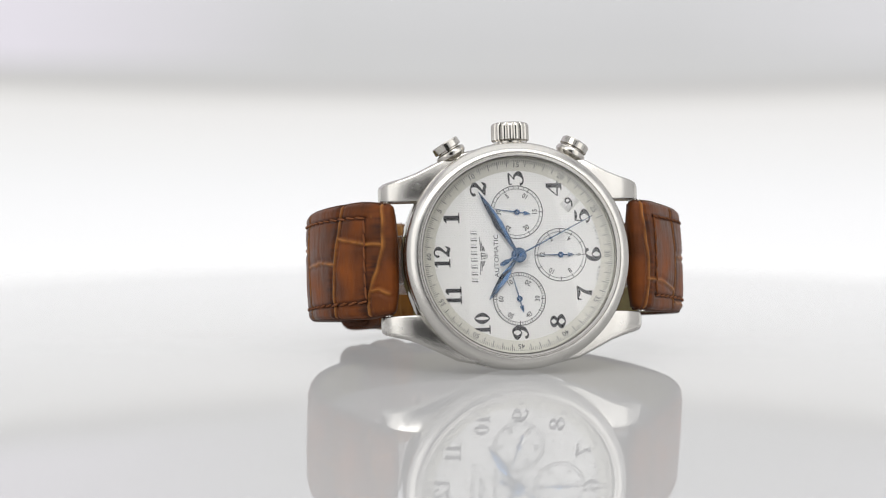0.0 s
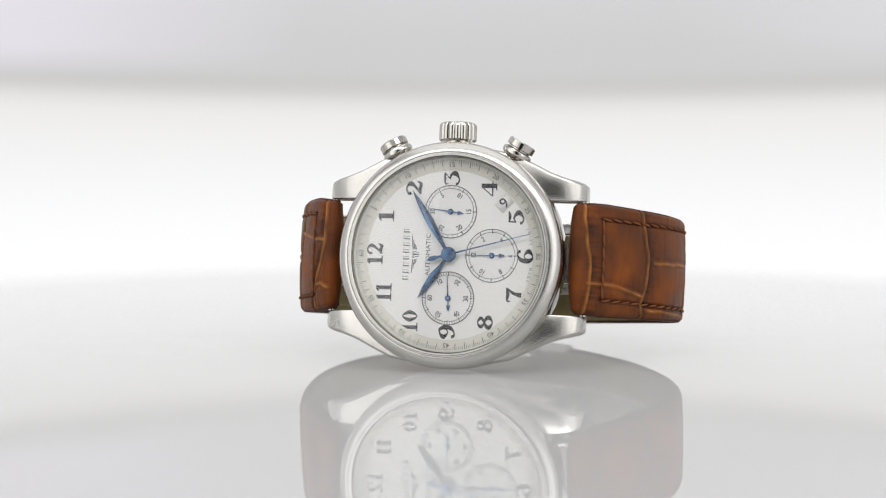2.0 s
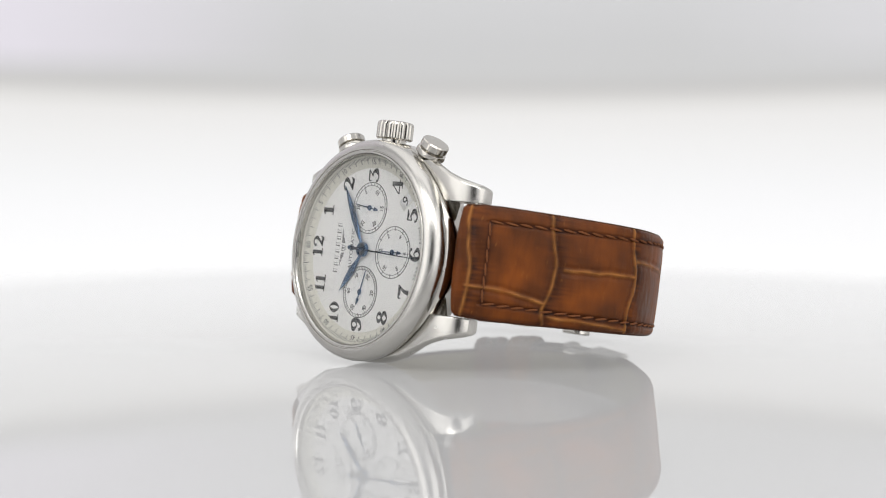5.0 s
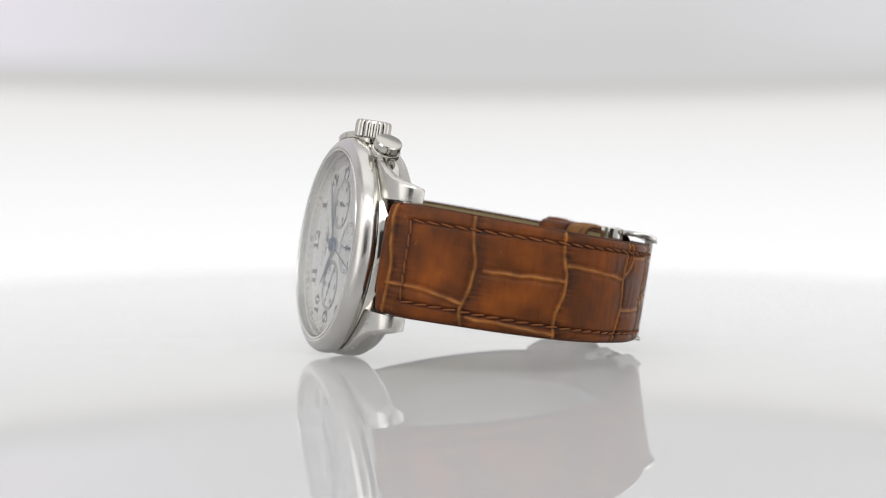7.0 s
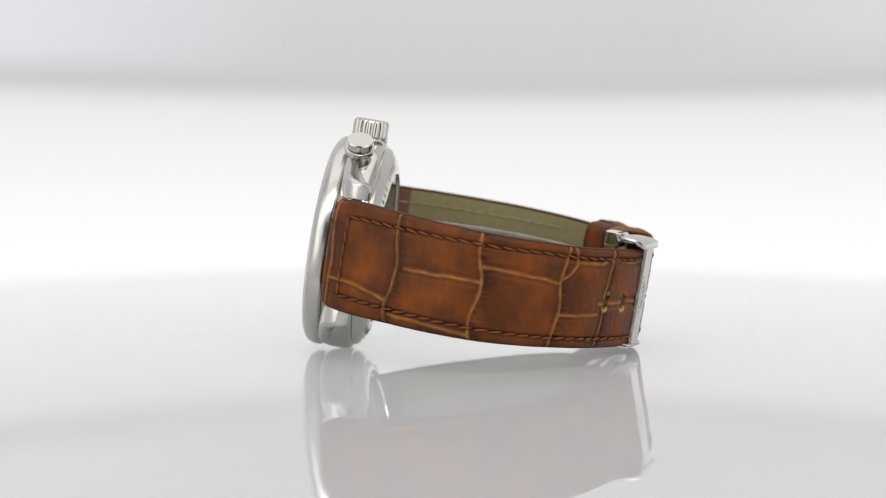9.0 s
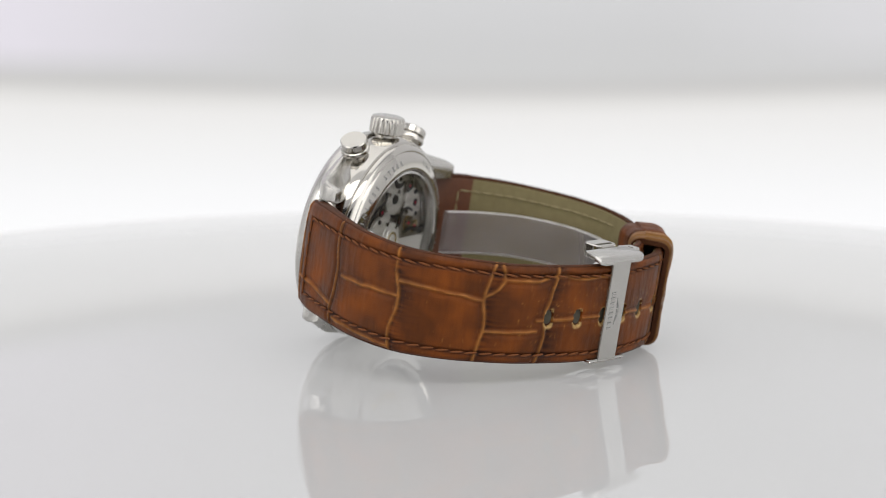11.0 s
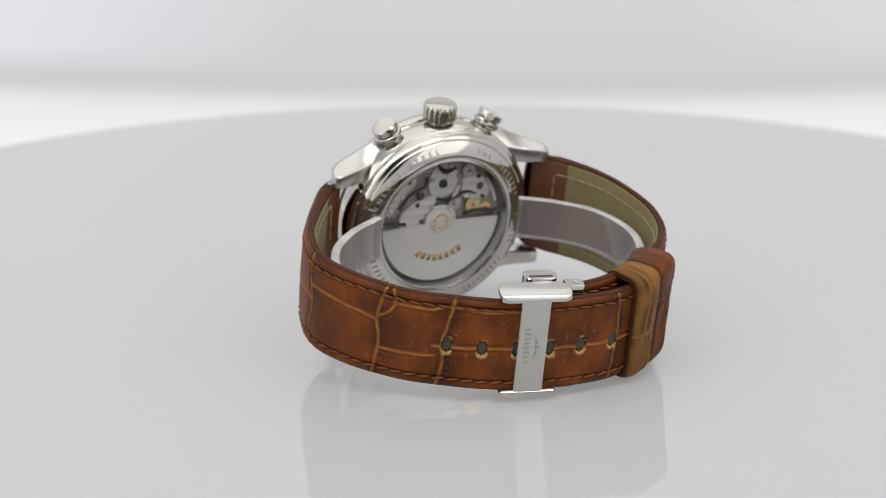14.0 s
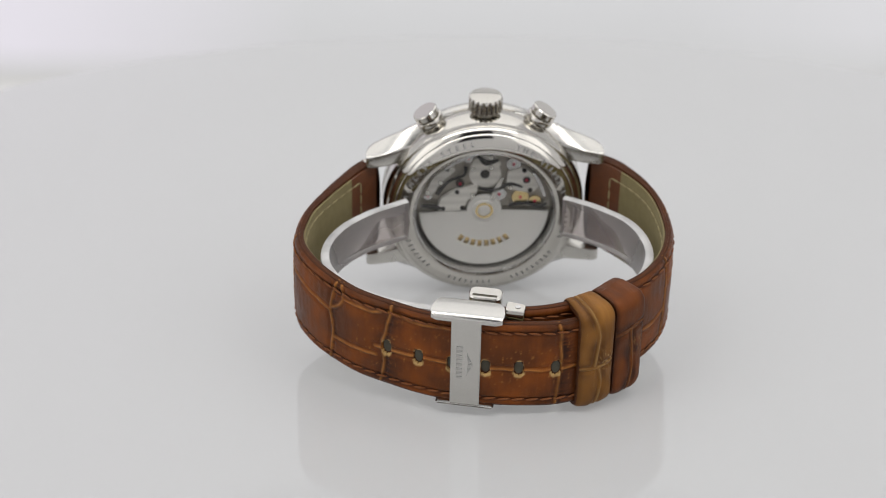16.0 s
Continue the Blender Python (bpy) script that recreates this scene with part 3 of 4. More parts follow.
def bars(name, n, x0, x1, y, h, mat, parent, place):
    """A maker's word as a row of plain upright bars, thick and thin."""
    bm = bmesh.new()
    step = (x1 - x0) / n
    for i in range(n):
        u = x0 + (i + 0.14) * step
        w = step * 0.66
        for bx0, bx1, by0, by1 in ((u + w * 0.1, u + w * 0.36, y, y + h), (u + w * 0.74, u + w * 0.84, y, y + h), (u, u + w * 0.1, y, y + h * 0.07), (u + w * 0.36, u + w * 0.55, y + h * 0.93, y + h), (u + w * 0.84, u + w, y + h * 0.93, y + h)):
            me = mesh_of("bar", box(bx0, bx1, by0, by1, 0, 0.04), None)
            bm.from_mesh(me)
            bpy.data.meshes.remove(me)
    return part(name, mm(bm, place), mat, parent, smooth=False)


bars("maker_mark", 8, -4.85, 4.85, 7.4, 1.1, PALE_INK, dial, Matrix.Translation((0, 0, 0.01)))


def wings(place, size, mat, parent):
    """A winged emblem in plain strokes."""
    bm = bmesh.new()
    for s in (1, -1):
        for i, (a, b) in enumerate(((0.9, 3.4), (0.9, 2.6), (0.9, 1.8))):
            ribbon(bm, [(s * a, 0.5 - i * 0.32), (s * b, 0.75 - i * 0.3)], [0.2, 0.1], 0, 0.04, 2)
        ribbon(bm, [(s * 0.55, 0.5), (s * 0.3, -0.6)], [0.12, 0.1], 0, 0.04, 2)
    ribbon(bm, [(-0.6, 0.5), (0.6, 0.5)], [0.12, 0.12], 0, 0.04, 2)
    ribbon(bm, [(0, 0.5), (0, -0.7)], [0.3, 0.12], 0, 0.04, 2)
    bm.transform(Matrix.Diagonal((size, size, 1, 1)))
    return part("winged_emblem", mm(bm, place), mat, parent, smooth=False)


wings(Matrix.Translation((0, 6.2, 0.01)), 1.0, GREY_INK, dial)
written("dial_word", "AUTOMATIC", 1.15, GREY_INK, Matrix.Translation((0, 3.9, 0.02)), dial, 0.0, wide=1.15)
curved_text("dial_word", "SWISS", 0.62, GREY_INK, 14.9, 166.5, 0.03, dial, 2.6)
curved_text("dial_word", "MADE", 0.62, GREY_INK, 14.9, 193, 0.03, dial, 2.7)


# ---- back of the case ----
back = part("case_back", mm(lathe([(14.35, -9.5), (14.5, -9.95), (14.9, -10.15), (15.4, -10.1), (17.3, -9.35), (18.0, -8.95), (18.12, -8.75), (18.3, -8.8), (18.75, -8.5), (19.15, -8.05), (19.3, -7.6), (19.1, -7.3), (14.35, -7.3)], 160)), STEEL, watch, "polished steel case back with engraved rim")


def engraved(name, body, angle, step=5.4, size=1.4):
    """Letters cut into the sloping rim of the back, or plain bars where body is a number."""
    bm = bmesh.new()
    n = body if isinstance(body, int) else len(body)
    for i in range(n):
        a = angle + (i - (n - 1) / 2) * step
        if isinstance(body, int):
            me = mesh_of("bar", box(-0.17, 0.17, -size * 0.4, size * 0.4, -0.02, 0.03), ENGRAVED)
        elif body[i] == " ":
            continue
        else:
            me = text_mesh("letter", body[i], size, ENGRAVED, 0.03)
        me.transform(pose(0, 0, 0, 0, 180, 0) @ pose(0, 0, 0, 0, 0, -a) @ Matrix.Translation((0, 16.5, 9.68)) @ pose(0, 0, 0, -21.5))
        bm.from_mesh(me)
        bpy.data.meshes.remove(me)
    return part(name, mm(bm), ENGRAVED, back, smooth=False)


engraved("engraving", "STAINLESS STEEL", -138)
engraved("engraving", "THE", -62)
for a0, n in ((-32, 8), (10, 6), (52, 9), (100, 8), (150, 9)):
    engraved("engraved_mark", n, a0, 4.2)
movement = part("movement", mm(lathe([(0, -7.0), (14.4, -7.0), (14.4, -6.4), (0, -6.4)], 96, False)), MAINPLATE, watch, "rhodium-plated automatic movement seen through the back")
part("rehaut_ring", mm(lathe([(13.4, -7.1), (14.4, -7.1), (14.4, -9.7), (14.0, -9.8)], 96)), BRUSHED, movement)
rng = random.Random(5)


def wheel(x, y, z, r, mat, teeth):
    bm = bmesh.new()
    n = teeth * 2
    top = [bm.verts.new(((r if i % 2 else r * 0.93) * math.cos(math.pi * 2 * i / n), (r if i % 2 else r * 0.93) * math.sin(math.pi * 2 * i / n), 0)) for i in range(n)]
    low = [bm.verts.new((v.co.x, v.co.y, 0.25)) for v in top]
    bm.faces.new(top), bm.faces.new(low)
    for i in range(n):
        bm.faces.new((top[i], top[(i + 1) % n], low[(i + 1) % n], low[i]))
    w = part("wheel", mm(bm, Matrix.Translation((x, y, z))), mat, movement, smooth=False)
    part("jewel", mm(lathe([(0, -0.12), (0.28, -0.12), (0.33, 0.1), (0, 0.1)], 20, False), Matrix.Translation((x, y, z))), RUBY, w)


for x, y, z, r, mat, teeth in ((8.3, 0.0, -7.75, 3.3, PLATE, 44), (2.6, 7.3, -7.7, 1.8, BRASS, 30), (1.6, 10.3, -7.6, 1.3, BRASS, 24), (6.3, -5.0, -8.05, 0.9, DARK_GAP_STEEL, 18), (10.4, 5.7, -7.7, 1.5, BRUSHED, 28), (3.4, 3.0, -7.6, 1.5, BRUSHED, 28), (11.9, -3.4, -7.6, 1.0, BRUSHED, 20), (6.8, 8.4, -8.0, 0.8, DARK_GAP_STEEL, 16), (3.2, -11.4, -7.5, 0.9, BRUSHED, 18)):
    wheel(x, y, z, r, mat, teeth)
# dark disc stands in for the hole at the wheel's centre
part("dark_wheel_centre", mm(lathe([(0, -8.1), (0.85, -8.1), (1.0, -7.7), (0, -7.7)], 28, False), Matrix.Translation((8.3, 0, 0))), DARK_GAP_STEEL, movement)
for outline, z in (([(-0.4, -9.6), (2.8, -9.0), (5.0, -5.8), (6.2, -1.2), (3.9, -1.4), (2.0, -3.6), (-0.2, -4.2)], -7.65), ([(9.0, -3.4), (11.9, -2.4), (12.8, 1.5), (10.2, 3.6), (9.4, 1.6)], -7.3), ([(4.6, 4.2), (8.8, 4.4), (10.0, 8.0), (6.0, 11.6), (3.6, 9.8)], -7.5), ([(3.2, -12.4), (7.5, -10.6), (10.6, -7.0), (9.4, -5.6), (6.4, -8.8), (3.0, -10.8)], -7.3)):
    bm = bmesh.new()
    pts = rounded(outline, 1.0, 5)
    mx, my = sum(q[0] for q in pts) / len(pts), sum(q[1] for q in pts) / len(pts)
    rings = [[bm.verts.new((mx + (x - mx) * k, my + (y - my) * k, z + dz)) for x, y in pts] for dz, k in ((0.4, 1.0), (-0.2, 1.0), (-0.4, 0.95))]
    for q, r in zip(rings, rings[1:]):
        for i in range(len(pts)):
            bm.faces.new((q[i], q[(i + 1) % len(pts)], r[(i + 1) % len(pts)], r[i]))
    bm.faces.new(rings[0]), bm.faces.new(rings[-1])
    bridge = part("bridge", mm(bm), PLATE, movement, "striped bridge with polished edges", smooth=False)
    for x, y in outline[::2]:
        x, y = mx + (x - mx) * 0.72, my + (y - my) * 0.72
        part("screw", mm(lathe([(0, -0.25), (0.42, -0.25), (0.48, 0), (0, 0)], 18, False), Matrix.Translation((x, y, z - 0.4))), rng.choice((STEEL, DARK_GAP_STEEL)), bridge)
# chronograph levers and springs over the bridges; some dark strips stand in for shaded gaps
for line, widths, mat in (([(5.2, -1.4), (4.6, 1.8), (6.0, 5.0), (5.2, 7.6)], [0.5, 0.9, 0.6, 0.3], DARK_GAP_STEEL), ([(10.2, -3.9), (8.2, -4.3), (6.9, -7.2), (3.8, -9.6)], [0.8, 0.5, 0.5, 0.8], DARK_GAP_STEEL), ([(1.2, -12.9), (0.9, -10.4), (0.5, -8.4)], [0.7, 1.0, 0.5], DARK_GAP_STEEL), ([(12.6, -1.6), (11.0, 0.2), (11.6, 2.6)], [0.5, 1.1, 0.4], DARK_GAP_STEEL), ([(1.0, 5.0), (1.4, 8.2), (0.7, 11.4), (1.4, 12.6)], [0.7, 0.5, 1.0, 0.5], DARK_GAP_STEEL), ([(7.6, 3.6), (5.4, 2.6), (2.2, 1.4)], [0.5, 1.0, 0.7], STEEL), ([(8.6, 9.6), (6.2, 11.0), (3.0, 12.2)], [0.4, 0.8, 0.5], BRUSHED), ([(9.6, -8.2), (11.4, -5.6), (12.7, -2.2)], [0.4, 0.6, 0.4], BRUSHED)):
    bm = bmesh.new()
    ribbon(bm, line, widths, -8.12, -7.85, 6)
    part("lever_gap_strip", mm(bm), mat, movement, smooth=False)
rotor = part("rotor", mm(lathe([(3.2, -8.1), (11.2, -8.1), (11.8, -8.35), (13.0, -8.35), (13.1, -7.7), (3.2, -7.8)], 96, True, 92, 268)), ROTOR, movement, "half-round oscillating weight with circular stripes")
part("rotor_hub", mm(lathe([(0, -8.5), (1.0, -8.5), (1.2, -8.35), (2.2, -8.3), (2.4, -8.1), (3.4, -8.05), (3.6, -7.7), (0, -7.7)], 48, False)), ROTOR, rotor)
part("bearing_ring", mm(lathe([(1.35, -8.4), (1.8, -8.42), (1.8, -8.2), (1.35, -8.2)], 40)), BRASS, rotor)
for i in range(8):
    part("gilt_mark", mm(box(-0.45, 0.45, 7.3, 8.7, 8.1, 8.16), pose(0, 0, 0, 0, 180, 0) @ pose(0, 0, 0, 0, 0, -90 + 35 - i * 10)), GOLD, rotor)
bglass = part("back_crystal", mm(lathe([(0, -9.75), (14.25, -9.75), (14.25, -9.1), (0, -9.1)], 96, False)), GLASS, watch, "flat sapphire window in the back")
bglass.data.materials[0] = thin_glass("coated_sapphire_glass", 1.45)
clear_inner_faces(bglass, -1)


# ---- strap ----
def spline(pts, step=0.4):
    """A smooth line through points, in even steps."""
    out = []
    n = len(pts)
    for i in range(n - 1):
        p = [Vector(pts[max(0, min(n - 1, i + k))]) for k in (-1, 0, 1, 2)]
        for j in range(40):
            t = j / 40
            out.append(0.5 * (2 * p[1] + (p[2] - p[0]) * t + (2 * p[0] - 5 * p[1] + 4 * p[2] - p[3]) * t * t + (3 * p[1] - p[0] - 3 * p[2] + p[3]) * t ** 3))
    out.append(Vector(pts[-1]))
    d = [0.0]
    for a, b in zip(out, out[1:]):
        d.append(d[-1] + (b - a).length)
    k = int(d[-1] / step)
    res, j = [], 0
    for i in range(k + 1):
        s = d[-1] * i / k
        while j < len(d) - 2 and d[j + 1] < s:
            j += 1
        f = (s - d[j]) / max(1e-9, d[j + 1] - d[j])
        res.append(out[j].lerp(out[j + 1], f))
    return res, d[-1]


class Line:
    """The outer line of a strap in the y-z plane, by arc length."""

    def __init__(self, pts, step=0.4):
        self.p, self.length = spline(pts, step)
        self.n = len(self.p)

    def at(self, s):
        f = max(0.0, min(self.n - 1.001, s / self.length * (self.n - 1)))
        i = int(f)
        p = self.p[i].lerp(self.p[i + 1], f - i)
        a, b = self.p[max(0, i - 1)], self.p[min(self.n - 1, i + 2)]
        t = (b - a).normalized()
        return p, t

    def spot(self, s, x, out=0.0, side=1):
        """Pose at arc length s, x across, out of the surface: x axis across, y along, z outwards."""
        p, t = self.at(s)
        nrm = Vector((t.y, -t.x)) * side
        q = p + nrm * out
        m = Matrix.Identity(4)
        m.col[0][:3] = (side * 1.0, 0, 0)
        m.col[1][:3] = (0, t.x, t.y)
        m.col[2][:3] = (0, nrm.x, nrm.y)
        m.col[3][:3] = (x, q.x, q.y)
        return m


LOW = [(-21.6, -4.3), (-21.95, -3.1), (-22.9, -2.55), (-24.4, -3.6), (-26.3, -5.7), (-29.4, -10.2), (-32.8, -15.5), (-36.2, -22), (-38.0, -29), (-37.5, -34.5), (-34.61, -40.8), (-30.46, -46.3), (-26.8, -50.0), (-21.7, -53.4), (-16.0, -56.7), (-10, -59.1), (-4, -60.5), (2, -61.2), (8.8, -61.2), (15, -59.3), (20, -56.4), (24.6, -52.6)]
HIGH = [(21.6, -4.3), (21.95, -3.1), (22.9, -2.55), (24.3, -3.6), (26.3, -5.8), (29.3, -10.2), (31.9, -15.6), (33.5, -22), (34.02, -29), (33.63, -34.5), (31.81, -40.4), (28.77, -45.4), (25.2, -49.0), (20.0, -52.3), (14.0, -55.4), (8.0, -57.4), (2.0, -58.0), (-4, -57.6)]
LOW_CREASES = [[(3.4, 10), (3.8, 3), (4.5, -2), (3.6, -10)], [(18.1, 10), (18.6, 5), (19.6, 1), (19.0, -4), (17.9, -7), (18.3, -10)], [(34.7, 10), (34.9, 5), (35.9, 2), (35.7, -2), (34.7, -6), (35.3, -10)], [(52.8, 10), (51.6, 5.4), (51.1, 2.5), (51.8, -2), (51.2, -6), (50.4, -10)], [(65.4, 10), (64.6, 5), (63.4, 0), (63.9, -4), (62.6, -10)], [(4.0, -4.4), (10.6, -4.6), (18.3, -6.0)], [(21.2, 0.3), (27.7, 0.6), (35.5, 0.8)], [(35.9, 3.6), (43.6, 3.1), (51.1, 2.4)], [(51.1, 3.0), (53.2, 4.2), (54.6, 6.6), (53.8, 9)], [(54.6, 6.4), (60.6, 6.3), (63.0, 6.8)], [(51.8, -3.3), (56.6, -3.2), (62.0, -3.0)], [(61.8, -1.0), (70.6, -0.6), (80.6, -0.5), (92.6, -0.8), (104.6, -0.4)], [(19.1, -8.3), (26.7, -8.4), (35.1, -8.9)], [(96.6, 10), (97.2, 2), (96.4, -10)], [(64.5, 7.2), (70, 6.9), (77, 7.1)]]
HIGH_CREASES = [[(3.6, 10), (3.2, 4), (3.6, 1), (5.2, -3), (6.8, -7), (7.0, -10)], [(13.8, 10), (14.2, 6), (15.3, 2), (16.3, -3), (16.6, -10)], [(3.6, 2.6), (8, 3.0), (14.5, 4.2)], [(5.8, -5.6), (4.2, -5.5), (2.6, -6.2)], [(16, -0.4), (22, 0.2), (29.5, -0.2)], [(29.3, 10), (30.3, 3), (29.5, -4), (30.1, -10)], [(45.3, 10), (44.7, 2), (45.9, -10)], [(30.1, 2.8), (37.3, 3.4), (44.8, 2.6)], [(59.3, 10), (60.1, 1), (59.3, -10)], [(45.6, -2), (52.3, -2.6), (59.7, -1.6)]]
HOLES = [64.3, 70.8, 77.2, 83.4, 89.5, 96.3]


def near(pts, s, x):
    best = 99.0
    for (a, b), (c, d) in zip(pts, pts[1:]):
        ex, ey = c - a, d - b
        t = max(0.0, min(1.0, ((s - a) * ex + (x - b) * ey) / (ex * ex + ey * ey)))
        best = min(best, math.hypot(s - a - t * ex, x - b - t * ey))
    return best


def fine_line(pts):
    return [tuple(v) for v in spline(pts, 1.5)[0]] if len(pts) > 2 else pts


def inset(s):
    """Distance of the stitch rows from the strap's edge."""
    return 3.0 - 1.1 * min(1.0, max(0.0, (s - 8) / 40.0))


def half_width(s, wide):
    """Half of the strap's width: it fits between the lugs, swells past them and tapers to the clasp."""
    return 10.0 + wide * min(1.0, max(0.0, (s - 3) / 6.0)) - 1.05 * min(1.0, max(0.0, (s - 6) / 50.0))


def strap(name, pts, creases, holes, side, label, thick, wide, drift):
    line = Line(pts)
    root = new(name)
    root.parent = watch
    root["label"] = label
    creases = [fine_line(c) for c in creases]
    spans = [(min(p[0] for p in c) - 2.5, max(p[0] for p in c) + 2.5) for c in creases]
    ns, nv = int(line.length / 0.25), 78
    bm = bmesh.new()
    dye_dark, worn, bare = [], [], []
    uvs = []
    rows = []
    for i in range(ns + 1):
        s = line.length * i / ns
        p, t = line.at(s)
        nrm = Vector((t.y, -t.x)) * side
        half = half_width(s, wide)
        th = thick(s)
        across = [c for c in creases if max(q[1] for q in c) > 9.5 and min(q[1] for q in c) < -9.5]
        close = [c for c, (a, b) in zip(creases, spans) if a < s < b]
        row = []
        for j in range(nv + 1):
            v = -1 + 2 * j / nv
            x = v * half
            wob = 0.25 * noise.noise(Vector((s * 0.35, x * 0.35, 7 * side)))
            d = min([near(c, s + wob, x + wob) for c in close] or [99.0])
            groove = math.exp(-(d / 0.26) ** 2)
            stain = 0.0
            for c in across:
                for (sa, xa), (sb, xb) in zip(c, c[1:]):
                    if min(xa, xb) <= x <= max(xa, xb) and abs(xb - xa) > 1e-6:
                        past = s - sa - (sb - sa) * (x - xa) / (xb - xa)
                        stain = max(stain, math.exp(-past / 1.9) if past > 0 else 0.7 * math.exp(past / 0.7))
                        break
            edge = max(0.0, (abs(v) - 0.9) / 0.1)
            pad = 0.75 * (1 - abs(v) ** 3.0) * math.exp(-max(0, s - 10) / 45.0)
            h = pad + 0.1 * groove - 0.2 * math.exp(-((d - 0.6) / 0.4) ** 2) - 0.85 * edge ** 2.2
            h -= 0.3 * math.exp(-((abs(x) - (half - inset(s))) / 0.35) ** 2) * (1 if s > 6.5 else 0)
            h += 0.05 * noise.noise(Vector((s * 0.9, x * 0.25, 3)))
            tan_amount = 1.2 * math.exp(-(d / 0.25) ** 2) * (0.55 + 0.45 * noise.noise(Vector((s * 0.5, x * 0.5, 1))))
            if 58 < s < 102 and holes:
                rub = noise.noise(Vector((s * 2.2, x * 0.7, 21))) + 0.5 * noise.noise(Vector((s * 5.0, x * 5.0, 2)))
                tan_amount = max(tan_amount, 0.75 * max(0.0, min(1.0, (rub - 0.5) / 0.25)) * math.exp(-(x / 5.5) ** 2))
            raw = 0.0
            for hs in holes:
                q = (abs((s - hs) / 0.8) ** 3.5 + abs((x + 0.4) / 1.5) ** 3.5) ** (1 / 3.5)
                if q < 1.0:
                    h -= 1.3
                elif q < 1.9:
                    chip = 0.2 + 0.25 * noise.noise(Vector((s * 1.3, x * 1.3, 9))) + 0.22 * (1 if x < -1.2 else 0)
                    raw = max(raw, min(1.0, max(0.0, (1.0 + chip - q) / 0.2)))
                    h -= 0.12 * max(0.0, 1.5 - q)
            pos = p + nrm * h
            row.append(bm.verts.new((x + drift * min(1.0, s / 35.0), pos.x, pos.y)))
            uvs.append((s * MM, x * MM))
            # creases are dyed dark; stitch rows, edges and the bar end darken too
            dye_dark.append(max(0.0, min(1.0, 1.5 * stain * max(0.0, 0.6 + 0.9 * noise.noise(Vector((s * 0.3, x * 2.4, 5))) + 0.5 * noise.noise(Vector((s * 0.2, x * 0.3, 8)))) + 0.3 * max(0, edge) + 0.5 * max(0, 1 - s / 3) + (0.75 * math.exp(-((abs(x) - (half - inset(s))) / 0.45) ** 2) if s > 7 else 0.0) + (0.7 * math.exp(-((s - 7.1) / 0.45) ** 2) if abs(x) < 7 else 0.0))))
            worn.append(max(0.0, min(1.0, tan_amount)))
            bare.append(raw)
        rows.append(row)
    for a, b in zip(rows, rows[1:]):
        for j in range(nv):
            bm.faces.new((a[j], a[j + 1], b[j + 1], b[j]))
    me = mesh_of("upper", mm(bm), BROWN)
    for key, values in (("dye_dark", dye_dark), ("crease", worn), ("raw_hide", bare)):
        me.attributes.new(key, "FLOAT", "POINT").data.foreach_set("value", values)
    layer = me.uv_layers.new(name="UVMap")
    for loop in me.loops:
        layer.data[loop.index].uv = uvs[loop.vertex_index]
    upper = part("upper", me, None, root)
    # dark raw edge and lining under the upper
    for piece, s0, s1, mat, note in (("edge_band", 0.0, line.length, EDGE, ""), ("lining", 12.0, line.length, LINING, "beige leather lining"), ("turned_end", 1.2, 12.0, TURNED, "brown leather turned over at the bar")):
        bm = bmesh.new()
        rings = []
        m = max(6, int((s1 - s0) / 0.9))
        for i in range(m + 1):
            s = s0 + (s1 - s0) * i / m
            p, t = line.at(s)
            nrm = Vector((t.y, -t.x)) * side
            half = half_width(s, wide)
            th = thick(s)
            if piece == "edge_band":
                half, a, b = half - 0.06, -0.35, -th + 0.35
            else:
                half, a, b = half - 0.55, -th + 0.5, -th
            sec = rounded([(-half, b), (half, b), (half, a), (-half, a)], 0.3, 2)
            rings.append([bm.verts.new((u + drift * min(1.0, s / 35.0), (p + nrm * w).x, (p + nrm * w).y)) for u, w in sec])
        for q, r in zip(rings, rings[1:]):
            for j in range(len(q)):
                bm.faces.new((q[j], q[(j + 1) % len(q)], r[(j + 1) % len(r)], r[j]))
        bm.faces.new(rings[0]), bm.faces.new(rings[-1])
        part(piece, mm(bm), mat, root, note)
    # stitches: two long rows and one across by the case
    stitch = bmesh.new()
    bmesh.ops.create_icosphere(stitch, subdivisions=2, radius=1)
    stitch.transform(Matrix.Diagonal((0.21, 1.22, 0.24, 1)))
    stitch_mesh = mesh_of("stitch", mm(stitch), THREAD)

    pale = stitch_mesh.copy()
    pale.materials[0] = PALE_THREAD

    def place(s, x, turn, out):
        ob = new("stitch", stitch_mesh)
        ob.parent = root
        m = line.spot(s, x + drift * min(1.0, s / 35.0), out, side) @ pose(0, 0, 0, 0, 0, turn)
        m.translation *= MM
        ob.matrix_local = m

    s = 8.3
    while s < line.length - 3:
        half = half_width(s, wide)
        lift = 0.75 * (1 - ((half - inset(s)) / half) ** 3) * math.exp(-max(0, s - 10) / 45.0) - 0.02
        for sx in (1, -1):
            place(s, sx * (half - inset(s)), 9 * sx, lift)
        s += 2.62
    for k in range(6):
        x = -5.9 + 2.36 * k
        place(7.1, x, 84, 0.75 * (1 - abs(x / 10) ** 3) + 0.1)
    # thread of the rows as seen on the lining
    for k in range(int((line.length - 14) / 2.62)):
        s = 12.8 + 2.62 * k
        if s > 48:
            break
        for sx in (1, -1):
            ob = new("inner_stitch", pale)
            ob.parent = root
            m = line.spot(s, sx * 7.6, -thick(s) - 0.02, side)
            m.translation *= MM
            ob.matrix_local = m
    for s, x, turn in ((9.0, 6.2, 90), (9.0, 3.6, 90), (10.4, 7.6, 0), (9.0, 1.0, 90)):
        ob = new("inner_stitch", pale)
        ob.parent = root
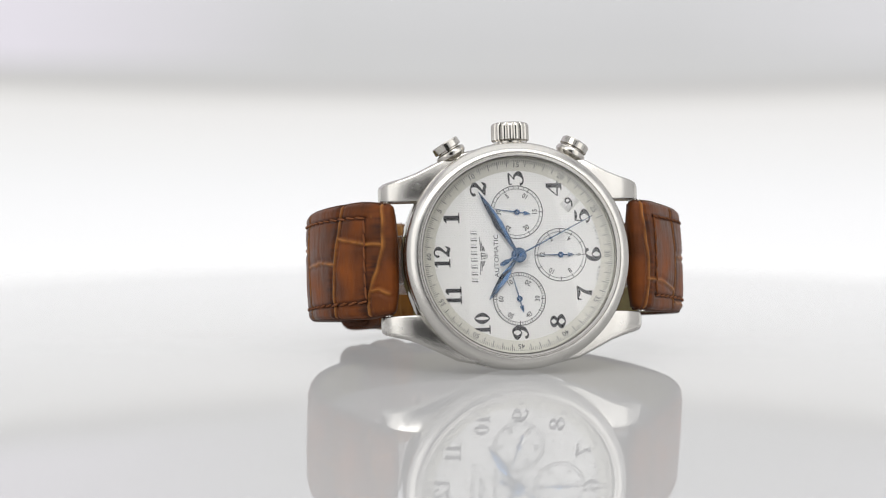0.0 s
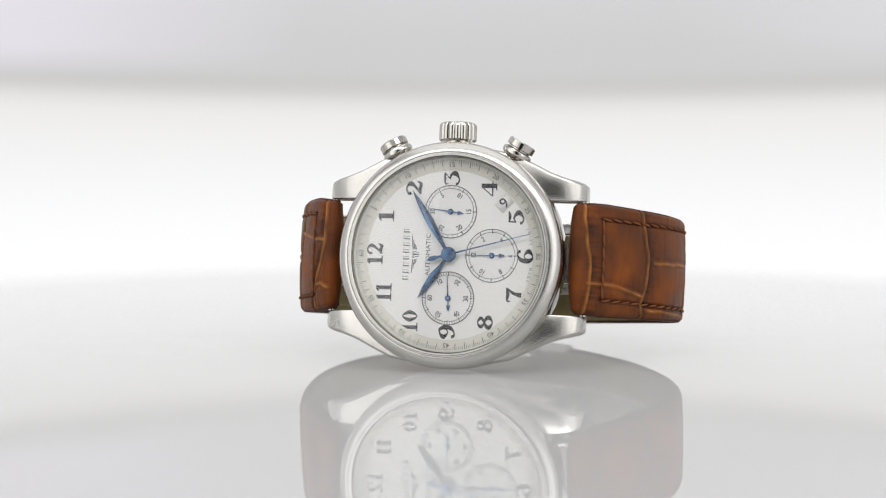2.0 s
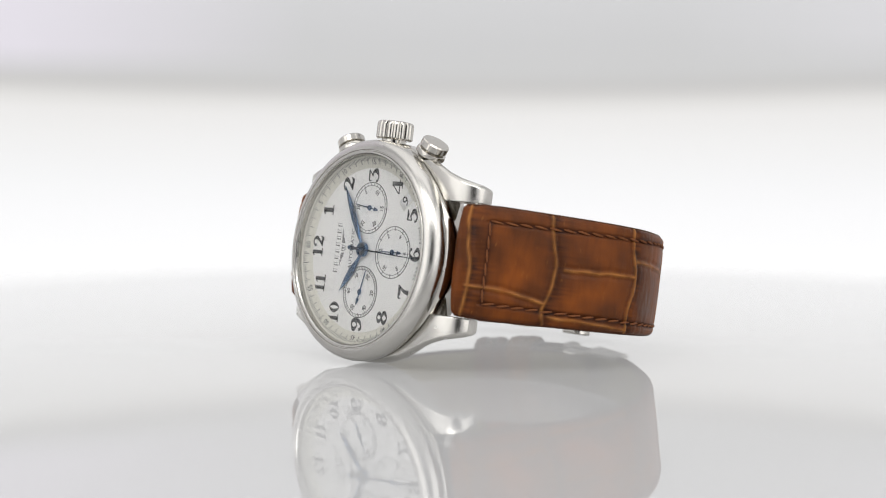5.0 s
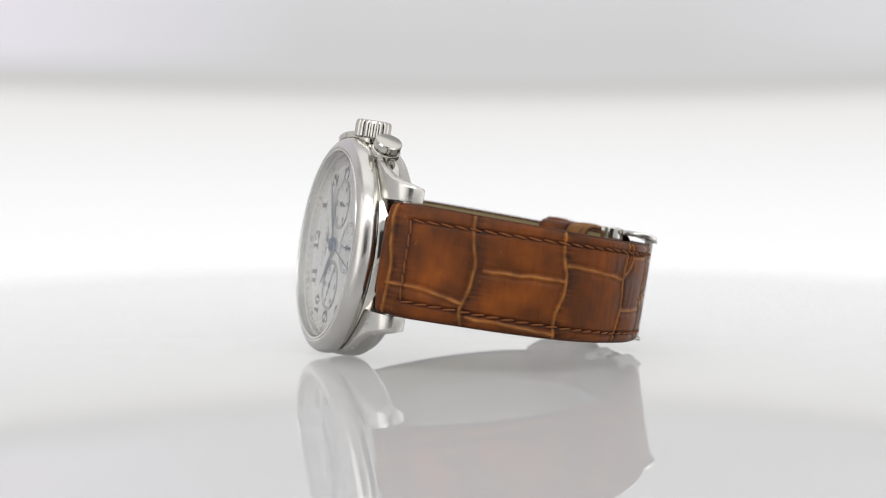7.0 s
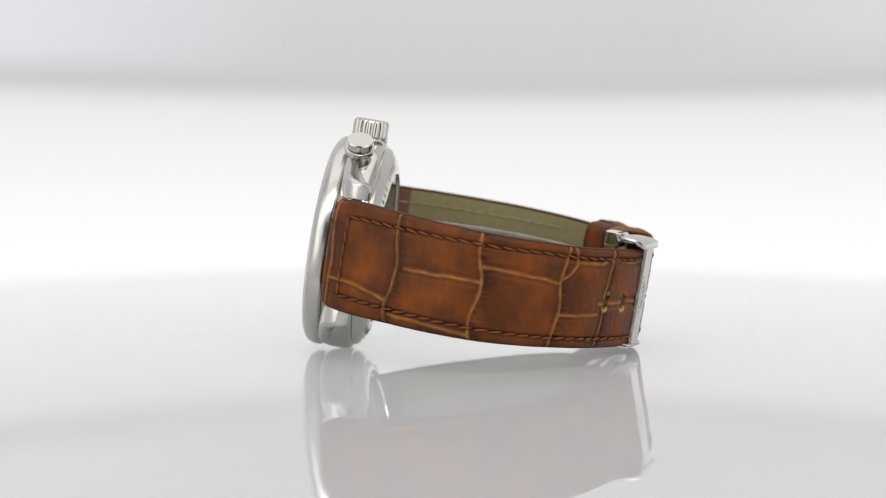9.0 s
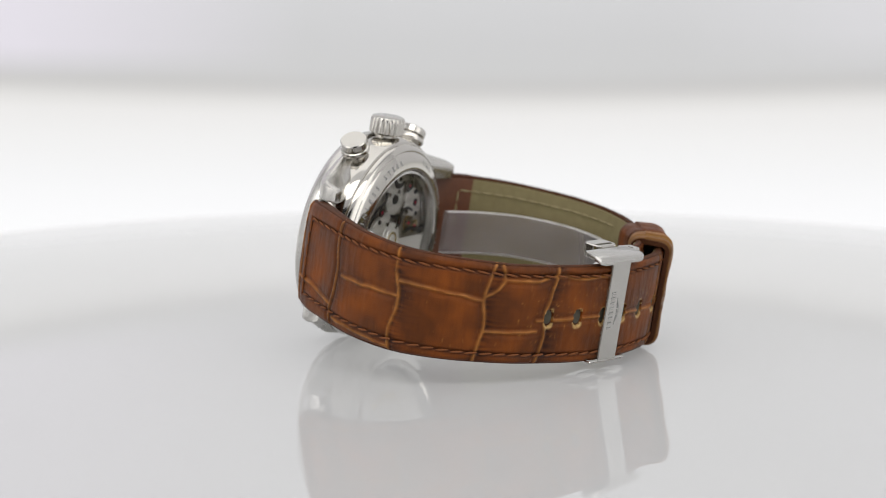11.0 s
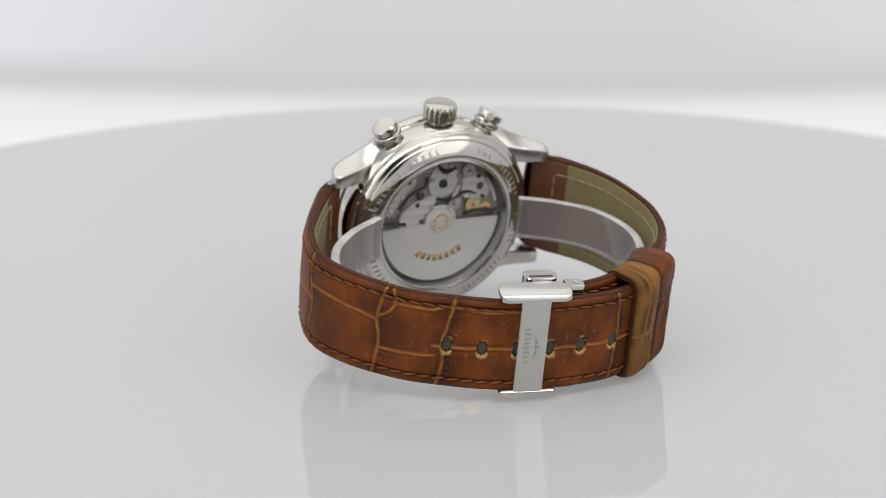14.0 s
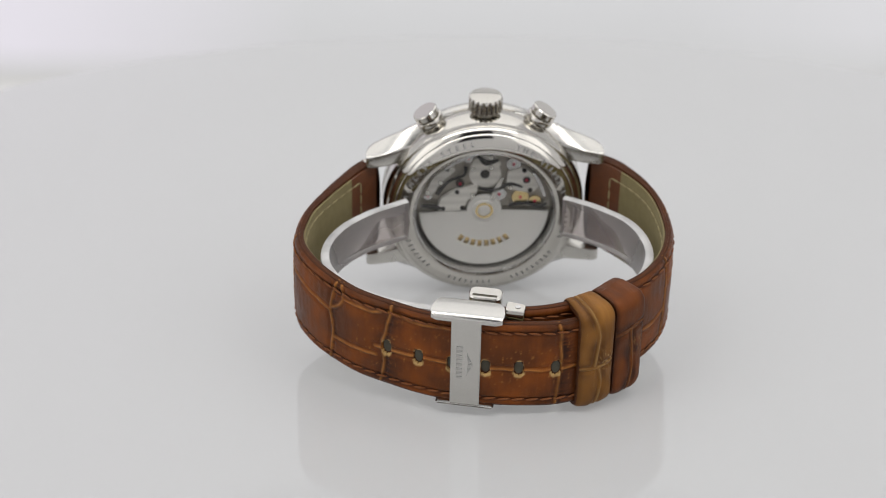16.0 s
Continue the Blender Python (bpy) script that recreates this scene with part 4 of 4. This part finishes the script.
        m = line.spot(s, x, -thick(s) - 0.02, side) @ pose(0, 0, 0, 0, 0, turn)
        m.translation *= MM
        ob.matrix_local = m
    # a dark disc near the surface replaces the depth of each hole
    for hs in holes:
        q = lathe([(0, 0.0), (0.95, 0.0), (0.95, -0.2), (0, -0.2)], 20, False)
        q.transform(line.spot(hs, -0.4, -0.28, side) @ Matrix.Diagonal((1.4, 0.85, 1, 1)))
        part("hole", mm(q), RECESS_SHADE, root, "dark disc in a worn pin hole")
    return line


low_line = strap("lower_strap", LOW, LOW_CREASES, HOLES, 1, "brown alligator-grain leather strap with worn pin holes", lambda s: 3.5 - 1.5 * min(1, s / 25), 0.3, -0.1)
high_line = strap("upper_strap", HIGH, HIGH_CREASES, [], -1, "brown alligator-grain leather strap with stitched border", lambda s: 3.4 - 1.5 * min(1, s / 22), 0.7, 0.45)


def keeper(name, s0, s1, mat, label, high, grow, creases):
    """A soft leather loop round both strap ends, with crumpled grain and a dark cut edge."""
    root = new(name)
    root.parent = watch
    root["label"] = label
    creases = [fine_line(c) for c in creases]
    bm = bmesh.new()
    n, per = 40, 18
    rings, uvs, dye_dark, worn, bare = [], [], [], [], []
    for i in range(n + 1):
        f = i / n
        s = s0 + (s1 - s0) * f
        bulge = 0.3 * (1 - abs(2 * f - 1) ** 2.5) - 0.45 * abs(2 * f - 1) ** 12 + grow * f
        m = low_line.spot(s, 0, 0, 1)
        outer = rounded([(-10.2, -6.6), (10.7, -6.6), (10.7, high), (-10.2, high)], 2.6, per)
        ring = []
        # extra points along the two broad faces
        fine = []
        for (ax, az), (bx, bz) in zip(outer, outer[1:] + outer[:1]):
            k = max(1, int(math.hypot(bx - ax, bz - az) / 0.3))
            fine += [(ax + (bx - ax) * j / k, az + (bz - az) * j / k) for j in range(k)]
        for x, z in fine:
            d = min(near(c, (s - s0), x) for c in creases)
            crumple = 0.22 * noise.noise(Vector((s * 0.45, x * 0.3, high * 9)))
            out = (bulge + crumple + 0.07 * math.exp(-(d / 0.2) ** 2) - 0.28 * math.exp(-((d - 0.45) / 0.35) ** 2)) * (1 if z > -4 else 0.3)
            ux, uz = x / 10.5, (z + 2.5) / 4.5
            ring.append(bm.verts.new(m @ Vector((x + out * max(-1, min(1, ux ** 5)), 0, z + out * max(-1, min(1, uz))))))
            uvs.append((s * MM, (x + z) * MM))
            stain = noise.noise(Vector((s * 0.5, x * 0.35, high * 5)))
            dye_dark.append(max(0.0, min(0.9, 0.8 * math.exp(-((d - 0.7) / 1.0) ** 2) * (0.6 + stain) + 0.35 * max(0.0, stain) + 0.7 * math.exp(-min(f, 1 - f) * (s1 - s0) / 0.5))))
            worn.append(max(0.0, min(1.0, 0.55 * math.exp(-(d / 0.16) ** 2) * (0.6 + 0.8 * stain))))
            rub = noise.noise(Vector((s * 3.0, x * 1.6, 4))) + 0.6 * noise.noise(Vector((s * 7.0, x * 6.0, 4)))
            bare.append(max(0.0, min(0.8, (rub - 0.25) * 3)) * math.exp(-((f - 0.8) / 0.25) ** 2 - ((x - 0.2) / 1.8) ** 2))
        rings.append(ring)
    k = len(rings[0])
    for a, c in zip(rings, rings[1:]):
        for j in range(k):
            bm.faces.new((a[j], a[(j + 1) % k], c[(j + 1) % k], c[j]))
    me = mesh_of("loop_skin", mm(bm), mat)
    layer = me.uv_layers.new(name="UVMap")
    for loop in me.loops:
        layer.data[loop.index].uv = uvs[loop.vertex_index]
    for key, values in (("dye_dark", dye_dark), ("crease", worn), ("raw_hide", bare)):
        me.attributes.new(key, "FLOAT", "POINT").data.foreach_set("value", values)
    part("loop_skin", me, None, root)
    # the cut edges and the inside, one closed band just under the skin
    bm = bmesh.new()
    tube = []
    for i in range(13):
        f = 0.004 + 0.992 * i / 12
        m = low_line.spot(s0 + (s1 - s0) * f, 0, 0, 1)
        lift = grow * f - 0.3
        outer = rounded([(-10.05, -6.5), (10.55, -6.5), (10.55, high + lift), (-10.05, high + lift)], 2.6, per)
        inner = rounded([(-9.2, -5.6), (9.5, -5.6), (9.5, 0.25), (-9.2, 0.25)], 1.0, per)
        tube.append([[bm.verts.new(m @ Vector((x, 0, z))) for x, z in sec] for sec in (outer, inner)])
    k = len(tube[0][0])
    for a, c in zip(tube, tube[1:]):
        for q in (0, 1):
            for j in range(k):
                bm.faces.new((a[q][j], a[q][(j + 1) % k], c[q][(j + 1) % k], c[q][j]))
    for a in (tube[0], tube[-1]):
        for j in range(k):
            bm.faces.new((a[0][j], a[0][(j + 1) % k], a[1][(j + 1) % k], a[1][j]))
    part("cut_edge", mm(bm), EDGE, root, "dark cut edge of the loop")
    return root


keeper("keeper_loop", 100.1, 107.0, TANNED, "pale tan leather keeper loop with worn creases", 1.5, 0.3, [[(0.2, -1.0), (3.5, -1.2), (6.8, -0.4)], [(3.4, -10.4), (4.4, -5), (3.7, -1.2)], [(3.0, -0.8), (3.7, 5), (2.4, 10.6)]])
keeper("keeper_loop", 107.6, 114.3, BROWN, "brown leather keeper loop", 1.5, 0.5, [[(0.0, 3.6), (3.0, 4.4), (6.8, 5.2)], [(3.2, -10.4), (4.0, -4), (3.2, 4.2)]])


# ---- folding clasp ----
clasp = new("folding_clasp")
clasp.parent = watch
clasp["label"] = "polished steel folding clasp across the strap"
B = low_line.spot(79.8, 0, 0, 1)


def on_clasp(bm):
    return mm(bm, B)


def slab(outline, r, x0, x1):
    """A rounded outline in the y-z plane, thick along x, with small chamfers."""
    bm = bmesh.new()
    my = sum(y for y, z in outline) / len(outline)
    mz = sum(z for y, z in outline) / len(outline)
    rings = []
    for x, k in ((x0, 0.93), (x0 + 0.2, 1.0), (x1 - 0.2, 1.0), (x1, 0.93)):
        rings.append([bm.verts.new((x, my + (y - my) * k, mz + (z - mz) * k)) for y, z in rounded(outline, r, 6)])
    for a, b in zip(rings, rings[1:]):
        for j in range(len(a)):
            bm.faces.new((a[j], a[(j + 1) % len(a)], b[(j + 1) % len(b)], b[j]))
    bm.faces.new(rings[0]), bm.faces.new(rings[-1])
    return bm


def flange():
    """The bent top plate of the clasp: it curls over the strap's edge and narrows inwards."""
    bm = bmesh.new()
    rings = []
    for z, low, high, half in ((0.8, 9.5, 9.75, 4.7), (0.76, 9.4, 10.1, 5.7), (0.45, 9.5, 10.55, 6.5), (-0.3, 9.8, 10.85, 6.75), (-1.2, 10.0, 11.0, 6.75), (-3.1, 10.1, 11.1, 6.4), (-4.1, 10.1, 11.0, 5.7), (-4.5, 10.1, 10.85, 4.3)):
        rings.append([bm.verts.new((x, y, z)) for x, y in rounded([(low, -half), (high, -half), (high, half), (low, half)], 0.3, 2)])
    for a, b in zip(rings, rings[1:]):
        for j in range(len(a)):
            bm.faces.new((a[j], a[(j + 1) % len(a)], b[(j + 1) % len(b)], b[j]))
    bm.faces.new(rings[0]), bm.faces.new(rings[-1])
    return bm


plate = part("clasp_plate", on_clasp(box(-9.4, 9.9, -2.72, 2.72, -0.05, 0.6, 0.15)), SATIN, clasp, smooth=False)
bars("maker_mark", 8, -4.2, 3.4, 0.55, 1.1, ENGRAVED, plate, B @ Matrix.Translation((0, 0, 0.6)) @ pose(0, 0, 0, 0, 0, 180))
wings(B @ Matrix.Translation((0.2, 0.9, 0.6)) @ pose(0, 0, 0, 0, 0, 180), 0.75, ENGRAVED, plate)
for sx in (1, -1):
    lip = flange() if sx > 0 else box(-9.5, -8.7, -5.4, 5.4, -3.4, 0.9, 0.4, 3)
    part("side_flange", on_clasp(lip), SATIN, clasp)
    u0, u1 = (8.6, 11.2) if sx > 0 else (-10.9, -8.9)
    button = part("release_button", on_clasp(slab([(-0.7, -4.9), (5.4, -4.9), (5.4, -8.6), (-0.7, -8.6)], 1.4, u0, u1)), STEEL, clasp, "rounded steel release button")
    # the slot is a dark block set in the button's face
    part("slot", on_clasp(box(u1 - 0.5, u1 + 0.06, 0.0, 4.6, -6.3, -5.6, 0.1, 1) if sx > 0 else box(u0 - 0.06, u0 + 0.5, 0.0, 4.6, -6.3, -5.6, 0.1, 1)), RECESS_SHADE, button, smooth=False)
    pin = lathe([(0, -0.06), (0.4, -0.06), (0.5, 0.06), (0, 0.06)], 20, False)
    pin.transform(Matrix.Translation((sx * 10.65, 8.6, -4.3)) @ pose(0, 0, 0, 0, 90, 0))
    part("hinge", on_clasp(slab([(6.4, -5.9), (10.0, -5.3), (10.0, -2.9), (6.4, -2.8)], 0.6, sx * 9.6 - 1.0, sx * 9.6 + 1.0)), STEEL, clasp)
    part("hinge_pin", on_clasp(pin), BRUSHED, clasp)


def blade(s0, s1, depth, half):
    bm = bmesh.new()
    rings = []
    for i in range(25):
        m = low_line.spot(s0 + (s1 - s0) * i / 24, 0, 0, 1)
        rings.append([bm.verts.new(m @ Vector((x, 0, z))) for x, z in rounded([(-half, -depth - 0.8), (half, -depth - 0.8), (half, -depth), (-half, -depth)], 0.25, 2)])
    for a, b in zip(rings, rings[1:]):
        for j in range(len(a)):
            bm.faces.new((a[j], a[(j + 1) % len(a)], b[(j + 1) % len(b)], b[j]))
    bm.faces.new(rings[0]), bm.faces.new(rings[-1])
    return mm(bm)


part("clasp_blade", blade(63, 101, 6.8, 3.4), STEEL, clasp)
part("clasp_blade", blade(67, 99, 7.9, 2.6), STEEL, clasp)


# ---- clear ring that holds the strap open ----
def holder():
    line = Line([(16.0, -10.9), (18.6, -12.3), (23, -15.3), (28, -20.5), (30.4, -27), (30.4, -34), (27.5, -41), (22, -46), (14, -49.5), (4, -51.2), (-4, -51.2), (-14, -49.5), (-23, -46), (-29.5, -41), (-33.0, -34), (-32.8, -27), (-29.5, -20.5), (-24, -15.3), (-18.8, -12.3), (-16.2, -10.9)])
    bm = bmesh.new()
    rings = []
    for i in range(121):
        m = line.spot(line.length * i / 120, 0, 0, -1)
        rings.append([bm.verts.new(m @ Vector((x, 0, z))) for x, z in rounded([(-4.9, -1.7), (3.9, -1.7), (3.9, 0), (-4.9, 0)], 0.3, 2)])
    for a, b in zip(rings, rings[1:]):
        for j in range(len(a)):
            bm.faces.new((a[j], a[(j + 1) % len(a)], b[(j + 1) % len(b)], b[j]))
    bm.faces.new(rings[0]), bm.faces.new(rings[-1])
    ob = new("strap_holder_ring", mesh_of("strap_holder_ring", mm(bm), CLEAR))
    ob.matrix_world = DIAL
    ob.visible_shadow = False
    ob.data.materials.append(FROSTED)
    for p in ob.data.polygons:
        p.material_index = 1 if abs(p.normal.x) > 0.6 else 0
    return tagged(ob, "clear plastic open ring inside the closed strap", "display ring")


ring_holder = holder()


def motions():
    th0, rate, e0 = 39.873, -11.634, 4.964
    pivot = Vector((0.0, 0.00416, 0.01912))
    rows = []
    for i in range(33):
        t = i * 0.5
        tilt = max(0.0, 2.994 * t - 23.758 - e0)
        if 9.2 < t < 10.1:
            tilt = 0.35 if t < 9.8 else 1.25
        m = Matrix.Translation(pivot) @ pose(0, 0, 0, tilt) @ Matrix.Translation(-pivot) @ pose(0, 0, 0, 0, 0, th0 + rate * t)
        rows.append((t, m))
    walk(table, rows)
    walk(watch, [(t, m @ DIAL) for t, m in rows])
    walk(ring_holder, [(t, m @ DIAL) for t, m in rows])
    walk(chrono_hand, [(t, hand_pose(0, 0, 0.95, 153.2 + 6 * t)) for t, m in rows])
    walk(small_seconds, [(t, hand_pose(-7.75, 0, 0.14, 74.5 + 6 * t)) for t, m in rows])


motions()
